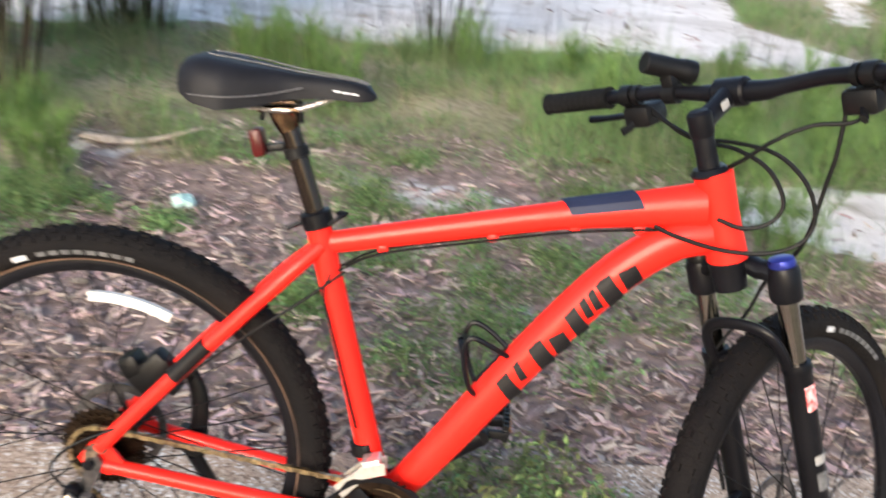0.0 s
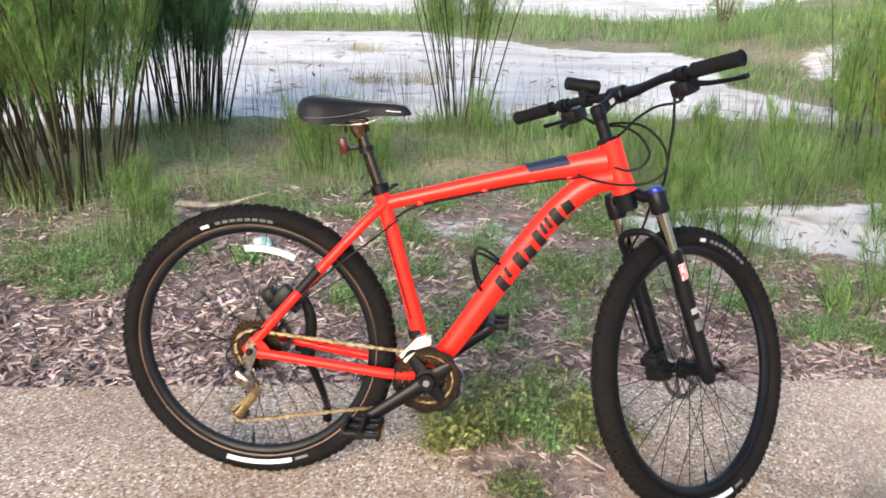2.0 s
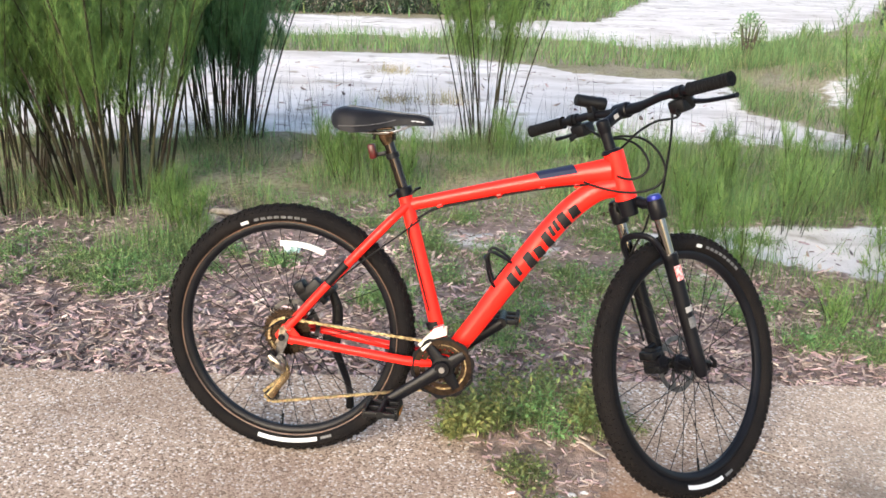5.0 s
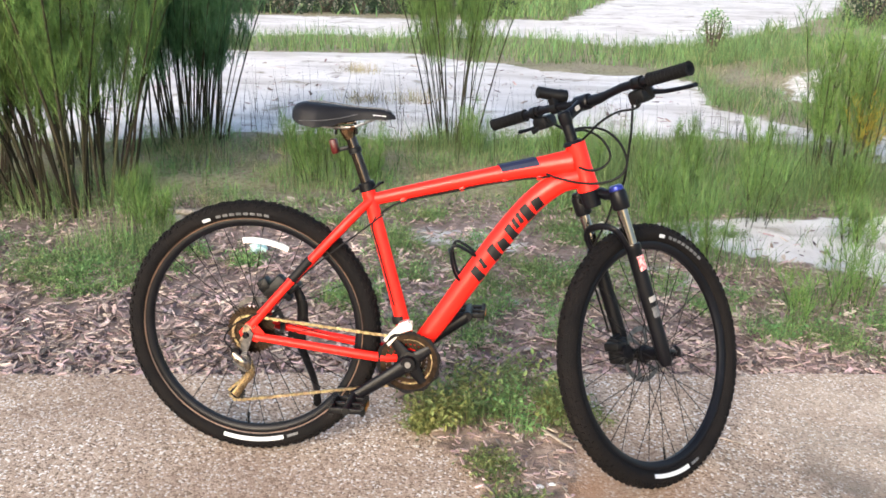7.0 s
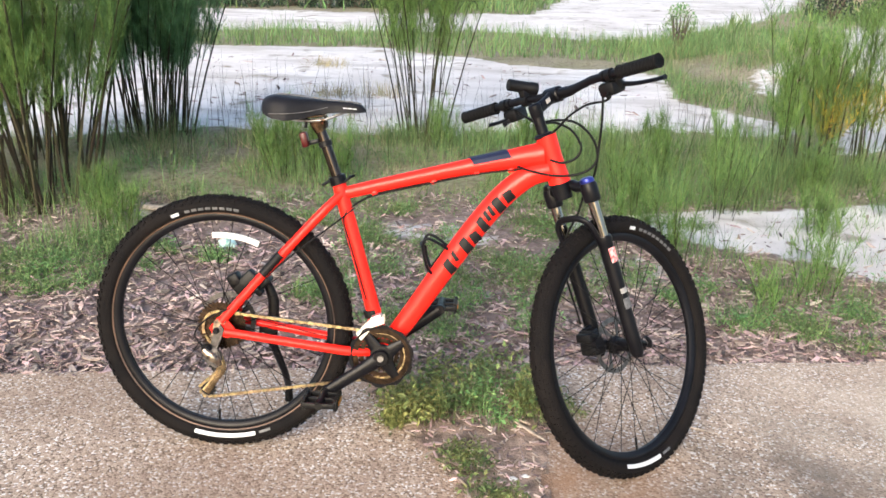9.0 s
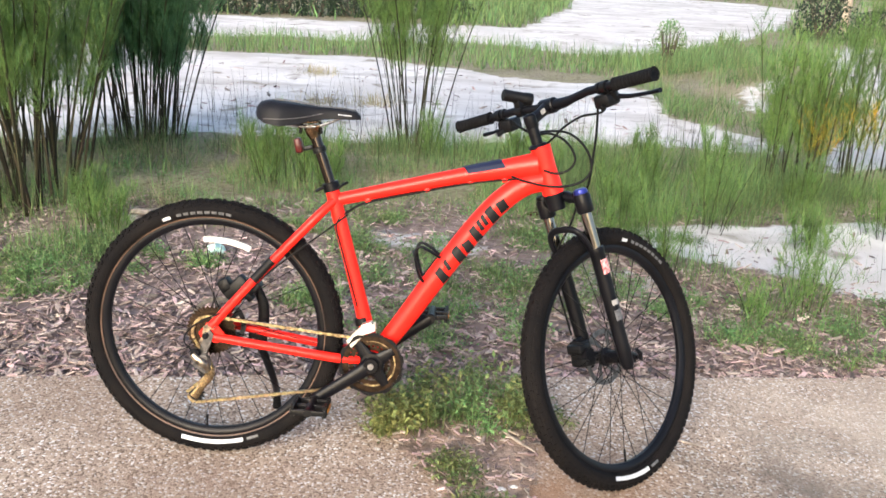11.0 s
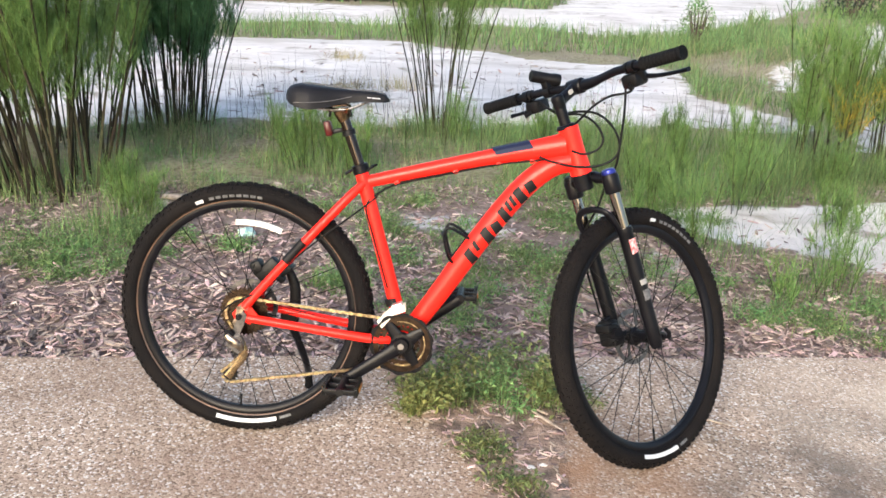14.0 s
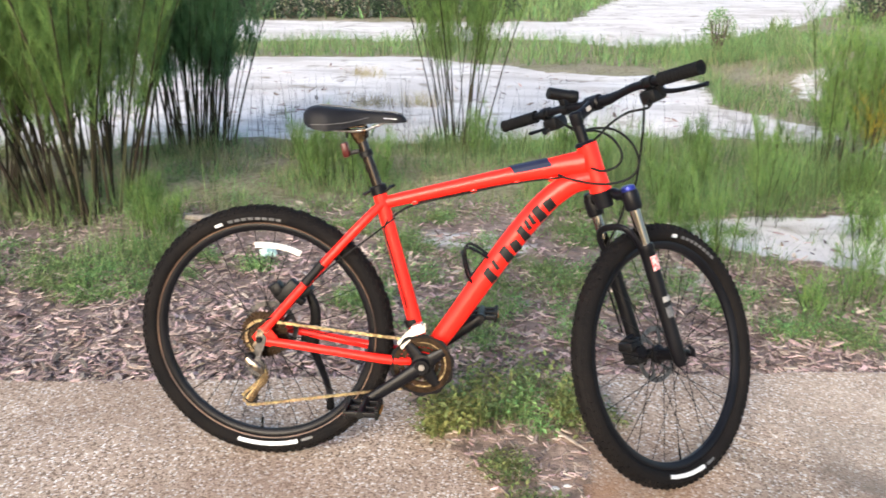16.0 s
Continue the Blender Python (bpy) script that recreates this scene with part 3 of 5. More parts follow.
saddle = part("saddle", saddle_mesh(), M["saddle"], bike, "black vinyl saddle with a pale print")
bm = bmesh.new()
for s in (-1, 1):
    tube([(0.165, s * 0.03, 0.962), (0.2, s * 0.022, 0.95), (0.28, s * 0.022, 0.95), (0.34, s * 0.012, 0.972)], 0.0035, 12, 8, bm=bm)
part("saddle_rail", bm, M["steel"], saddle)
bm = bmesh.new()
for i in range(3):
    box((0.0105, 0.0012, 0.0022), pose(0.345 + 0.0125 * i, -0.0245 + 0.0008 * i, 0.9845 - 0.0008 * i, -14, 2, 4), 0, bm)
part("saddle_print", bm, M["white"], saddle, "short pale bars of print", False)
bm = tube([(0.150, -0.071, 0.966), (0.2, -0.0735, 0.968), (0.25, -0.056, 0.974), (0.3, -0.0345, 0.986)], 0.0009, 14, 6)
part("stitching", bm, M["greyprint"], saddle)

for k in (-1, 1):
    bm = tube([(0.16, k * 0.018, 1.0165), (0.22, k * 0.021, 1.0125), (0.29, k * 0.013, 1.0045), (0.36, k * 0.009, 1.0005), (0.385, k * 0.006, 0.996)], 0.0011, 18, 6)
    part("stitching", bm, M["greyprint"], saddle)

# rear light on the post
bm = box((0.02, 0.03, 0.042), pose(0.232, -0.004, 0.896, 0, -14, 0), 0.006)
rl = part("rear_light", bm, M["red"], bike, "small red rear light on the seat post")
bm = box((0.03, 0.012, 0.012), pose(0.256, 0, 0.890, 0, -14, 0), 0.003)
lathe([(0.0165, -0.008), (0.0185, -0.007), (0.0185, 0.007), (0.0165, 0.008)], 20, pose(0.2875, 0, 0.887, 0, -19, 0) @ YM, bm)
part("bracket", bm, M["plastic"], rl)


# ---- wheels ----
def wheel(name, m, arc, disc_side=1, rear=False):
    """A spoked wheel of outer radius 0.368 round the y axis of m."""
    R0, T = 0.340, 0.027
    prof = [(R0 + T * math.cos(a) * (1.0 if math.cos(a) > 0 else 0.95), T * 1.02 * math.sin(a)) for a in (math.pi * 2 * k / 16 for k in range(16))]
    hub_bm = bmesh.new()
    hw = 0.062 if rear else 0.048
    lathe([(0.008, -hw), (0.012, -hw), (0.013, -0.036), (0.027, -0.034), (0.027, -0.030), (0.02, -0.026), (0.0175, 0), (0.02, 0.026), (0.027, 0.030), (0.027, 0.034), (0.013, 0.036), (0.012, hw), (0.008, hw)], 24, m, hub_bm)
    w = part(name, hub_bm, M["black"], bike, "spoked wheel with a knobbly black tyre")
    bm = lathe(prof, 96, m, closed=True)
    ty = part("tyre", bm, M["rubber"], w, "knobbly black rubber tyre dusted with soil")
    bm = bmesh.new()
    for k in range(92):
        a = 2 * math.pi * k / 92
        for row, (off, tilt, dx) in enumerate(((0.0, 0, 0.5), (0.0125, 30, 0), (-0.0125, -30, 0), (0.0215, 58, 0.5), (-0.0215, -58, 0.5))):
            if row == 0 and k % 2:
                continue
            aa = a + dx * 2 * math.pi / 92
            rad = R0 + T * math.cos(radians(tilt)) + 0.0004
            mm = m @ Matrix.Rotation(-aa, 4, "Y") @ Matrix.Translation((rad, T * 1.02 * math.sin(radians(tilt)), 0)) @ Matrix.Rotation(radians(tilt), 4, "Z")
            box((0.0046, 0.0095 if row < 3 else 0.008, 0.0105 if row < 3 else 0.010), mm, 0, bm)
    part("tread", bm, M["rubber"], ty, "", False)
    bm = lathe([(0.318, -0.0125), (0.318, 0.0125), (0.313, 0.0135), (0.304, 0.0125), (0.296, 0.005), (0.296, -0.005), (0.304, -0.0125), (0.313, -0.0135)], 96, m, closed=True)
    part("rim", bm, M["black"], w, "black alloy rim")
    if rear:
        bm = lathe([(0.3168, -0.0146), (0.3192, -0.0166), (0.3205, -0.0172), (0.3185, -0.0138)], 96, m, closed=True)
        part("bead_strip", bm, M["bead"], w, "thin tan strip along the tyre bead")
    # spokes
    base = bmesh.new()
    sweep(base, [(0, 0, 0), (0, 0, 1)], 0.00115, 5, up=(1, 0, 0))
    me = bpy.data.meshes.new("spoke")
    base.to_mesh(me)
    base.free()
    me.materials.append(M["cable"])
    for k in range(32):
        s = 1 if k % 2 else -1
        a = 2 * math.pi * (k + 0.5) / 32
        lean = radians(62) * (1 if (k // 2) % 2 else -1)
        p0 = m @ Vector((0.0255 * math.cos(a + lean), s * 0.032, 0.0255 * math.sin(a + lean)))
        p1 = m @ Vector((0.298 * math.cos(a), s * 0.003, 0.298 * math.sin(a)))
        d = p1 - p0
        ob = new("spoke", me)
        ob.parent = w
        ob.matrix_local = Matrix.Translation(p0) @ d.to_track_quat("Z", "Y").to_matrix().to_4x4() @ Matrix.Diagonal((1, 1, d.length, 1))
    # disc
    bm = bmesh.new()
    yd = disc_side * 0.041
    rd = 0.08
    rr = (0.016, 0.027, rd - 0.014, rd)
    grid = [[[bm.verts.new(m @ Vector((r * math.cos(q), yd + e, r * math.sin(q)))) for q in (2 * math.pi * k / 48 + (0.45 if r > 0.05 else 0) for k in range(48))] for r in rr] for e in (-0.001, 0.001)]
    for k in range(48):
        j = (k + 1) % 48
        for i in range(3):
            if i == 1 and k % 8 > 1:
                continue
            for side in (0, 1):
                g = grid[side]
                bm.faces.new((g[i][k], g[i][j], g[i + 1][j], g[i + 1][k]))
        for i in (0, 3):
            bm.faces.new((grid[0][i][k], grid[0][i][j], grid[1][i][j], grid[1][i][k]))
    part("brake_disc", bm, M["dull"], w, "slotted steel brake disc")
    # pale print on the sidewall, facing the right-hand side

    def ring_bar(r0, r1, a0, a1, mat, name_, label_):
        b2 = bmesh.new()
        n = max(2, int((a1 - a0) / 3))
        prev = None
        for i in range(n + 1):
            a = radians(a0 + (a1 - a0) * i / n)
            cur = []
            for r in np.linspace(r0, r1, 4):
                y = T * 1.02 * math.sqrt(max(0.0, 1 - ((r - R0) / (T * (1.0 if r > R0 else 0.95))) ** 2)) + 0.0009
                cur.append(b2.verts.new(m @ Vector((r * math.cos(a), -y, r * math.sin(a)))))
            if prev:
                for j in range(3):
                    b2.faces.new((prev[j], cur[j], cur[j + 1], prev[j + 1]))
            prev = cur
        part(name_, b2, mat, w, label_, False)

    ring_bar(0.327, 0.338, arc[0], arc[1] - 8, M["white"], "sidewall_mark", "white mark on the tyre sidewall")
    ring_bar(0.329, 0.336, arc[1] - 6, arc[1], M["greyprint"], "sidewall_mark", "grey mark on the tyre sidewall")
    ring_bar(0.328, 0.337, arc[2], arc[2] + 4, M["white"], "sidewall_mark", "white mark on the tyre sidewall")
    for k in range(8):
        ring_bar(0.329, 0.337, arc[2] - 3 - 3.4 * k - 2.5, arc[2] - 3 - 3.4 * k, M["greyprint"], "sidewall_print", "unreadable grey print bar")
    v = radians(arc[3])
    bm = sweep(bmesh.new(), [m @ Vector((0.298 * math.cos(v), 0, 0.298 * math.sin(v))), m @ Vector((0.262 * math.cos(v), 0, 0.262 * math.sin(v)))], 0.0032, 8)
    part("valve", bm, M["cable"], w)
    return w


rear_m = Matrix.Translation(AXLE)
rear_wheel = wheel("rear_wheel", rear_m, (-105, -66, 110, -94), 1, True)
# wheel reflector between the spokes
bm = bmesh.new()
prev = None
for i in range(9):
    a = radians(66 + 30 * i / 8)
    cur = [bm.verts.new(AXLE + Vector((r * math.cos(a), y, r * math.sin(a)))) for r, y in ((0.248, -0.012), (0.264, -0.012), (0.264, -0.004), (0.248, -0.004))]
    if prev:
        for j in range(4):
            bm.faces.new((prev[j], cur[j], cur[(j + 1) % 4], prev[(j + 1) % 4]))
    else:
        bm.faces.new(cur[::-1])
    prev = cur
bm.faces.new(prev)
bmesh.ops.recalc_face_normals(bm, faces=bm.faces[:])
part("wheel_reflector", bm, M["reflector"], rear_wheel, "clear plastic spoke reflector", False)


def sprocket(bm, m, r, teeth, y, thick=0.002, inner=None):
    prof = []
    for k in range(teeth * 4):
        a = 2 * math.pi * k / (teeth * 4)
        prof.append((r + (0.0028 if k % 4 in (1, 2) else -0.0022), a))
    inner = inner or r - 0.013
    rows_ = []
    for yy, use in ((y - thick / 2, 1), (y + thick / 2, 1)):
        rows_.append([bm.verts.new(m @ Vector((q * math.cos(a), yy, q * math.sin(a)))) for q, a in prof])
        rows_.append([bm.verts.new(m @ Vector((inner * math.cos(a), yy, inner * math.sin(a)))) for q, a in prof])
    o0, i0, o1, i1 = rows_
    n = len(prof)
    for k in range(n):
        j = (k + 1) % n
        bm.faces.new((o0[k], i0[k], i0[j], o0[j]))
        bm.faces.new((o1[j], i1[j], i1[k], o1[k]))
        bm.faces.new((o0[j], o1[j], o1[k], o0[k]))
        bm.faces.new((i0[k], i1[k], i1[j], i0[j]))


bm = bmesh.new()
for k, (r, t) in enumerate(((0.068, 34), (0.060, 30), (0.052, 26), (0.046, 23), (0.040, 20), (0.034, 17), (0.029, 15), (0.025, 13))):
    sprocket(bm, rear_m, r, t, -0.026 - 0.0043 * k, 0.0019, max(0.016, r - 0.012))
lathe([(0.017, -0.06), (0.018, -0.058), (0.018, -0.022), (0.017, -0.02)], 20, rear_m, bm)
part("cassette", bm, M["ring"], rear_wheel, "dark worn rear cassette")

# cranks
cm = Matrix.Translation(BB)
bm = bmesh.new()
sprocket(bm, cm, 0.0845, 42, -0.052, 0.0022, 0.066)
sprocket(bm, cm, 0.066, 32, -0.045, 0.0022, 0.051)
sprocket(bm, cm, 0.047, 24, -0.038, 0.0022, 0.035)
rings = part("chainring", bm, M["ring"], bike, "worn dark triple chainring")
bm = lathe([(0.012, -0.060), (0.030, -0.058), (0.034, -0.050), (0.012, -0.048)], 28, cm)
for k in range(4):
    a = radians(35 + 90 * k)
    sweep(bm, [BB + Vector((0.015 * math.cos(a), -0.054, 0.015 * math.sin(a))), BB + Vector((0.071 * math.cos(a), -0.0535, 0.071 * math.sin(a)))], [0.021, 0.011], 10, flat=0.22, up=(0, 1, 0))
part("spider", bm, M["black"], rings, "black chainring spider")
bm = bmesh.new()
sprocket(bm, cm, 0.0885, 10, -0.0575, 0.0015, 0.081)
part("ring_guard", bm, M["black"], rings)
arm = Vector((0.307 - 0.457, 0, 0.207 - 0.309))
for s in (-1, 1):
    end = BB + arm * (-s)
    bm = tube([BB + Vector((0, s * 0.062, 0)), BB + arm * (-s) * 0.3 + Vector((0, s * 0.072, 0)), end + Vector((0, s * 0.083, 0))], (0.024, 0.019, 0.0165), 12, 14, flat=0.5, up=(0, 1, 0))
    lathe([(0.02, -0.01), (0.0215, -0.008), (0.0215, 0.008), (0.02, 0.01)], 24, Matrix.Translation(BB + Vector((0, s * 0.066, 0))), bm)
    lathe([(0.014, -0.008), (0.0152, -0.006), (0.0152, 0.006), (0.014, 0.008)], 20, Matrix.Translation(end + Vector((0, s * 0.084, 0))), bm)
    crank = part("crank_arm", bm, M["black"], bike, "glossy black crank arm")
    bm = lathe([(0.0065, -0.004), (0.0085, -0.004), (0.0085, 0.004), (0.0065, 0.004)], 16, Matrix.Translation(BB + Vector((0, s * 0.077, 0))))
    part("crank_bolt", bm, M["silver"], crank)
    pm = Matrix.Translation(end + Vector((0, s * 0.142, 0)))
    bm = bmesh.new()
    lathe([(0.011, -0.05), (0.0115, -0.048), (0.0115, 0.048), (0.011, 0.05)], 14, pm, bm)
    for dx in (-0.043, 0.043):
        box((0.012, 0.086, 0.02), pm @ Matrix.Translation((dx, 0, 0)), 0.003, bm)
        for k in range(6):
            box((0.010, 0.006, 0.007), pm @ Matrix.Translation((dx, -0.036 + 0.0145 * k, 0.0125)), 0, bm)
            box((0.010, 0.006, 0.007), pm @ Matrix.Translation((dx, -0.036 + 0.0145 * k, -0.0125)), 0, bm)
    for dy in (-0.043, 0.0, 0.043):
        box((0.088, 0.010, 0.015), pm @ Matrix.Translation((0, dy, 0)), 0.002, bm)
    pedal = part("pedal", bm, M["plastic"], bike, "black plastic platform pedal")
    for dx in (-0.0505, 0.0505):
        bm = box((0.003, 0.045, 0.012), pm @ Matrix.Translation((dx, 0, 0)), 0.001)
        part("pedal_reflector", bm, material("amber_reflector", (0.45, 0.16, 0.02), 0.3, coat=0.3), pedal)

# chain: links round the rings, the cassette and the two jockey wheels
JU, JL = Vector((-0.012, -0.047, 0.262)), Vector((-0.036, -0.047, 0.186))
links = []
yc = -0.047


def run(a, b):
    d = b - a
    n = max(1, int(d.length / 0.0127))
    links.extend((a + d * (i / n), d.normalized()) for i in range(n))


def turn(c, r, a0, a1):
    n = max(2, int(abs(a1 - a0) * r / 0.0127))
    sg = 1 if a1 > a0 else -1
    for i in range(n):
        a = a0 + (a1 - a0) * i / n
        links.append((c + Vector((r * math.cos(a), 0, r * math.sin(a))), Vector((-math.sin(a) * sg, 0, math.cos(a) * sg))))


rc = Vector((0, yc, 0.368))
fc = Vector((BB.x, yc, BB.z))
run(Vector((0.012, yc, 0.368 + 0.046)), Vector((0.452, yc, 0.309 + 0.066)))
turn(fc, 0.066, radians(92), radians(-100))
run(Vector((0.445, yc, 0.309 - 0.065)), JL + Vector((0.006, 0, -0.024)))
turn(JL, 0.024, radians(-80), radians(-190))
run(JL + Vector((-0.022, 0, 0.008)), JU + Vector((0.016, 0, -0.012)))
turn(JU, 0.022, radians(-30), radians(60))
run(JU + Vector((0.012, 0, 0.02)), Vector((-0.044, yc, 0.35)))
turn(rc, 0.046, radians(195), radians(78))
lv, lf = [], []
for k, (c, d) in enumerate(links):
    up = Vector((-d.z, 0, d.x))
    hh, ww = (0.0042, 0.0036) if k % 2 else (0.0036, 0.0024)
    o = len(lv)
    for sx in (-1, 1):
        for sy in (-1, 1):
            for sz in (-1, 1):
                lv.append(c + d * sx * 0.0062 + Vector((0, sy * ww, 0)) + up * sz * hh)
    for q in ((0, 1, 3, 2), (4, 6, 7, 5), (0, 4, 5, 1), (2, 3, 7, 6), (0, 2, 6, 4), (1, 5, 7, 3)):
        lf.append([o + i for i in q])
raw("chain", lv, lf, M["chain"], bike, "oily steel chain", kind="")

# rear derailleur
bm = plate([(-0.03, 0.30), (-0.012, 0.318), (0.012, 0.315), (0.018, 0.29), (0.006, 0.262), (-0.01, 0.27), (-0.032, 0.286)], 0.022, Matrix.Translation((0, -0.088, 0)))
bmesh.ops.bevel(bm, geom=bm.edges[:], offset=0.004, segments=2, affect="EDGES")
der = part("rear_derailleur", bm, M["dull"], bike, "grey alloy rear derailleur with a long cage")
bm = bmesh.new()
for y in (-0.0545, -0.0405):
    tube([(-0.004, y, 0.282), (0.002, y, 0.245), (-0.018, y, 0.212), (-0.042, y, 0.178)], (0.010, 0.0125, 0.010, 0.012), 14, 10, flat=0.2, bm=bm)
part("cage", bm, material("brushed_cage_steel", (0.36, 0.27, 0.16), 0.25, 1.0, vary=0.2, scale=50), der)
for c in (JU, JL):
    bm = bmesh.new()
    sprocket(bm, Matrix.Translation((c.x, 0, c.z)), 0.0215, 11, c.y, 0.003, 0.007)
    part("jockey_wheel", bm, M["plastic"], der)
bm = plate([(0.0, 0.372), (0.012, 0.385), (0.022, 0.372), (0.012, 0.34), (-0.004, 0.305), (-0.022, 0.312), (-0.012, 0.345)], 0.006, Matrix.Translation((0, -0.076, 0)))
part("hanger", bm, M["dull"], der)
bm = plate([(-0.008, 0.392), (0.004, 0.402), (0.02, 0.404), (0.028, 0.394), (0.022, 0.386), (0.01, 0.386), (0.008, 0.366), (-0.004, 0.348), (-0.016, 0.34), (-0.02, 0.35), (-0.012, 0.362)], 0.004, Matrix.Translation((0, -0.0735, 0)))
part("dropout_plate", bm, M["tarnish"], der, "bright worn dropout plate")
bm = tube([(-0.03, -0.1, 0.318), (-0.012, -0.102, 0.302), (0.004, -0.1, 0.29), (0.012, -0.092, 0.274)], (0.009, 0.012, 0.011, 0.008), 12, 10, flat=0.6)
part("parallelogram", bm, M["tarnish"], der, "silver derailleur link")
bm = lathe([(0.012, -0.010), (0.0135, -0.008), (0.0135, 0.008), (0.012, 0.010)], 18, Matrix.Translation((-0.025, -0.086, 0.318)))
part("pivot", bm, M["black"], der)
bm = lathe([(0.007, -0.022), (0.009, -0.02), (0.009, 0.012), (0.007, 0.014)], 16, Matrix.Translation((0, -0.066, 0.368)))
part("axle_end", bm, M["black"], der)
# front derailleur
bm = plate([(0.385, 0.372), (0.40, 0.352), (0.432, 0.392), (0.465, 0.405), (0.462, 0.425), (0.425, 0.412)], 0.003, Matrix.Translation((0, -0.056, 0)))
plate([(0.385, 0.372), (0.40, 0.352), (0.432, 0.392), (0.465, 0.405), (0.462, 0.425), (0.425, 0.412)], 0.003, Matrix.Translation((0, -0.034, 0)), bm)
box((0.03, 0.03, 0.012), pose(0.44, -0.04, 0.417, 0, -20, 0), 0.002, bm)
fd = part("front_derailleur", bm, M["bright"], bike, "silver front derailleur cage")
bm = lathe([(0.0215, -0.011), (0.0235, -0.01), (0.0235, 0.01), (0.0215, 0.011)], 20, pose(0.422, 0, 0.418, 0, -17, 0) @ YM)
part("band_clamp", bm, M["plastic"], fd)

# rear brake caliper and kickstand, on the left-hand stays
bm = box((0.08, 0.036, 0.046), pose(0.052, 0.05, 0.474, 0, -48, 0), 0.009)
box((0.036, 0.042, 0.04), pose(0.018, 0.052, 0.482, 0, -30, 0), 0.008, bm)
box((0.02, 0.03, 0.03), pose(0.085, 0.052, 0.452, 0, -50, 0), 0.005, bm)
part("rear_brake_caliper", bm, M["plastic"], bike, "black rear disc brake caliper")
bm = tube([(0.098, 0.085, 0.475), (0.118, 0.088, 0.42), (0.118, 0.09, 0.36), (0.108, 0.09, 0.30)], (0.012, 0.0165, 0.0165, 0.02), 14, 12, flat=0.6)
box((0.05, 0.05, 0.03), pose(0.108, 0.078, 0.338, 0, 5, 0), 0.006, bm)
box((0.04, 0.045, 0.022), pose(0.10, 0.072, 0.475, 0, -45, 0), 0.005, bm)
stand = part("kickstand", bm, M["plastic"], bike, "black kickstand touching the path")
FOOT = pose(0, 0, 0, LEAN_DEG, 0, 0) @ Vector((0.122, 0.272, 0.008))
bm = tube([(0.108, 0.09, 0.30), (0.122, 0.12, 0.24), (0.134, 0.17, 0.16), FOOT + Vector((0.004, -0.02, 0.05))], (0.013, 0.012, 0.011, 0.010), 14, 10)
part("stand_leg", bm, M["black"], stand)
bm = tube([FOOT + Vector((0.006, -0.03, 0.07)), FOOT + Vector((0.002, -0.01, 0.03)), FOOT], (0.0095, 0.0125, 0.014), 8, 10)
part("stand_foot", bm, M["grip"], stand)

# bottle cage wire on the down tube
bm = bmesh.new()
for y in (-0.03, 0.03):
    tube([(0.592, y * 0.4, 0.535), (0.574, y, 0.565), (0.562, y, 0.618), (0.572, y, 0.642), (0.60, y * 0.9, 0.632), (0.630, y * 0.5, 0.612)], 0.0042, 20, 8, bm=bm)
tube([(0.562, -0.03, 0.618), (0.556, 0, 0.622), (0.562, 0.03, 0.618)], 0.0055, 8, 8, bm=bm)
tube([(0.59, 0, 0.555), (0.635, 0, 0.618)], 0.009, 5, 8, flat=0.5, bm=bm)
part("bottle_cage", bm, M["black"], bike, "black wire bottle cage")

# ---- steering: axes forwards, left, up along the steerer ----
STEER, HEAD = radians(45.8), radians(69)
f_ = Vector((math.sin(HEAD) * math.cos(STEER), math.sin(STEER), math.cos(HEAD) * math.cos(STEER)))
l_ = Vector((-math.sin(HEAD) * math.sin(STEER), math.cos(STEER), -math.cos(HEAD) * math.sin(STEER)))
d_ = Vector((-math.cos(HEAD), 0, math.sin(HEAD)))
S = Matrix((f_, l_, d_)).transposed().to_4x4()
S.translation = Vector((1.104, 0, 0.333))
OFFS = 0.052


def sp(x, y, z):
    return S @ Vector((x, y, z))


def leg_x(z):
    """How far a fork leg stands forward of the steerer."""
    return 0.014 + 0.035 * z


front_wheel = wheel("front_wheel", S @ Matrix.Translation((OFFS, 0, 0)) @ Matrix.Rotation(radians(-21), 4, "Y"), (-142, -108, 40, -128), 1)

bm = bmesh.new()
sweep(bm, [sp(0.022 + 0.13 * abs(y), y, 0.479 + (0.008 if abs(y) < 0.03 else -0.008 * (abs(y) > 0.05))) for y in np.linspace(-0.068, 0.068, 13)], 0.019, 12, flat=0.8, up=(0, 0, 1))
for s in (-1, 1):
    sweep(bm, [sp(leg_x(z), s * 0.068, z) for z in (0.434, 0.439, 0.479, 0.486)], [0.0215, 0.0235, 0.0235, 0.021], 18, up=(1, 0, 0))
sweep(bm, [sp(0, 0, 0.46), sp(0, 0, 0.515)], [0.024, 0.027], 18, up=(1, 0, 0))
fork = part("fork", bm, M["black"], bike, "black suspension fork with steel stanchions")
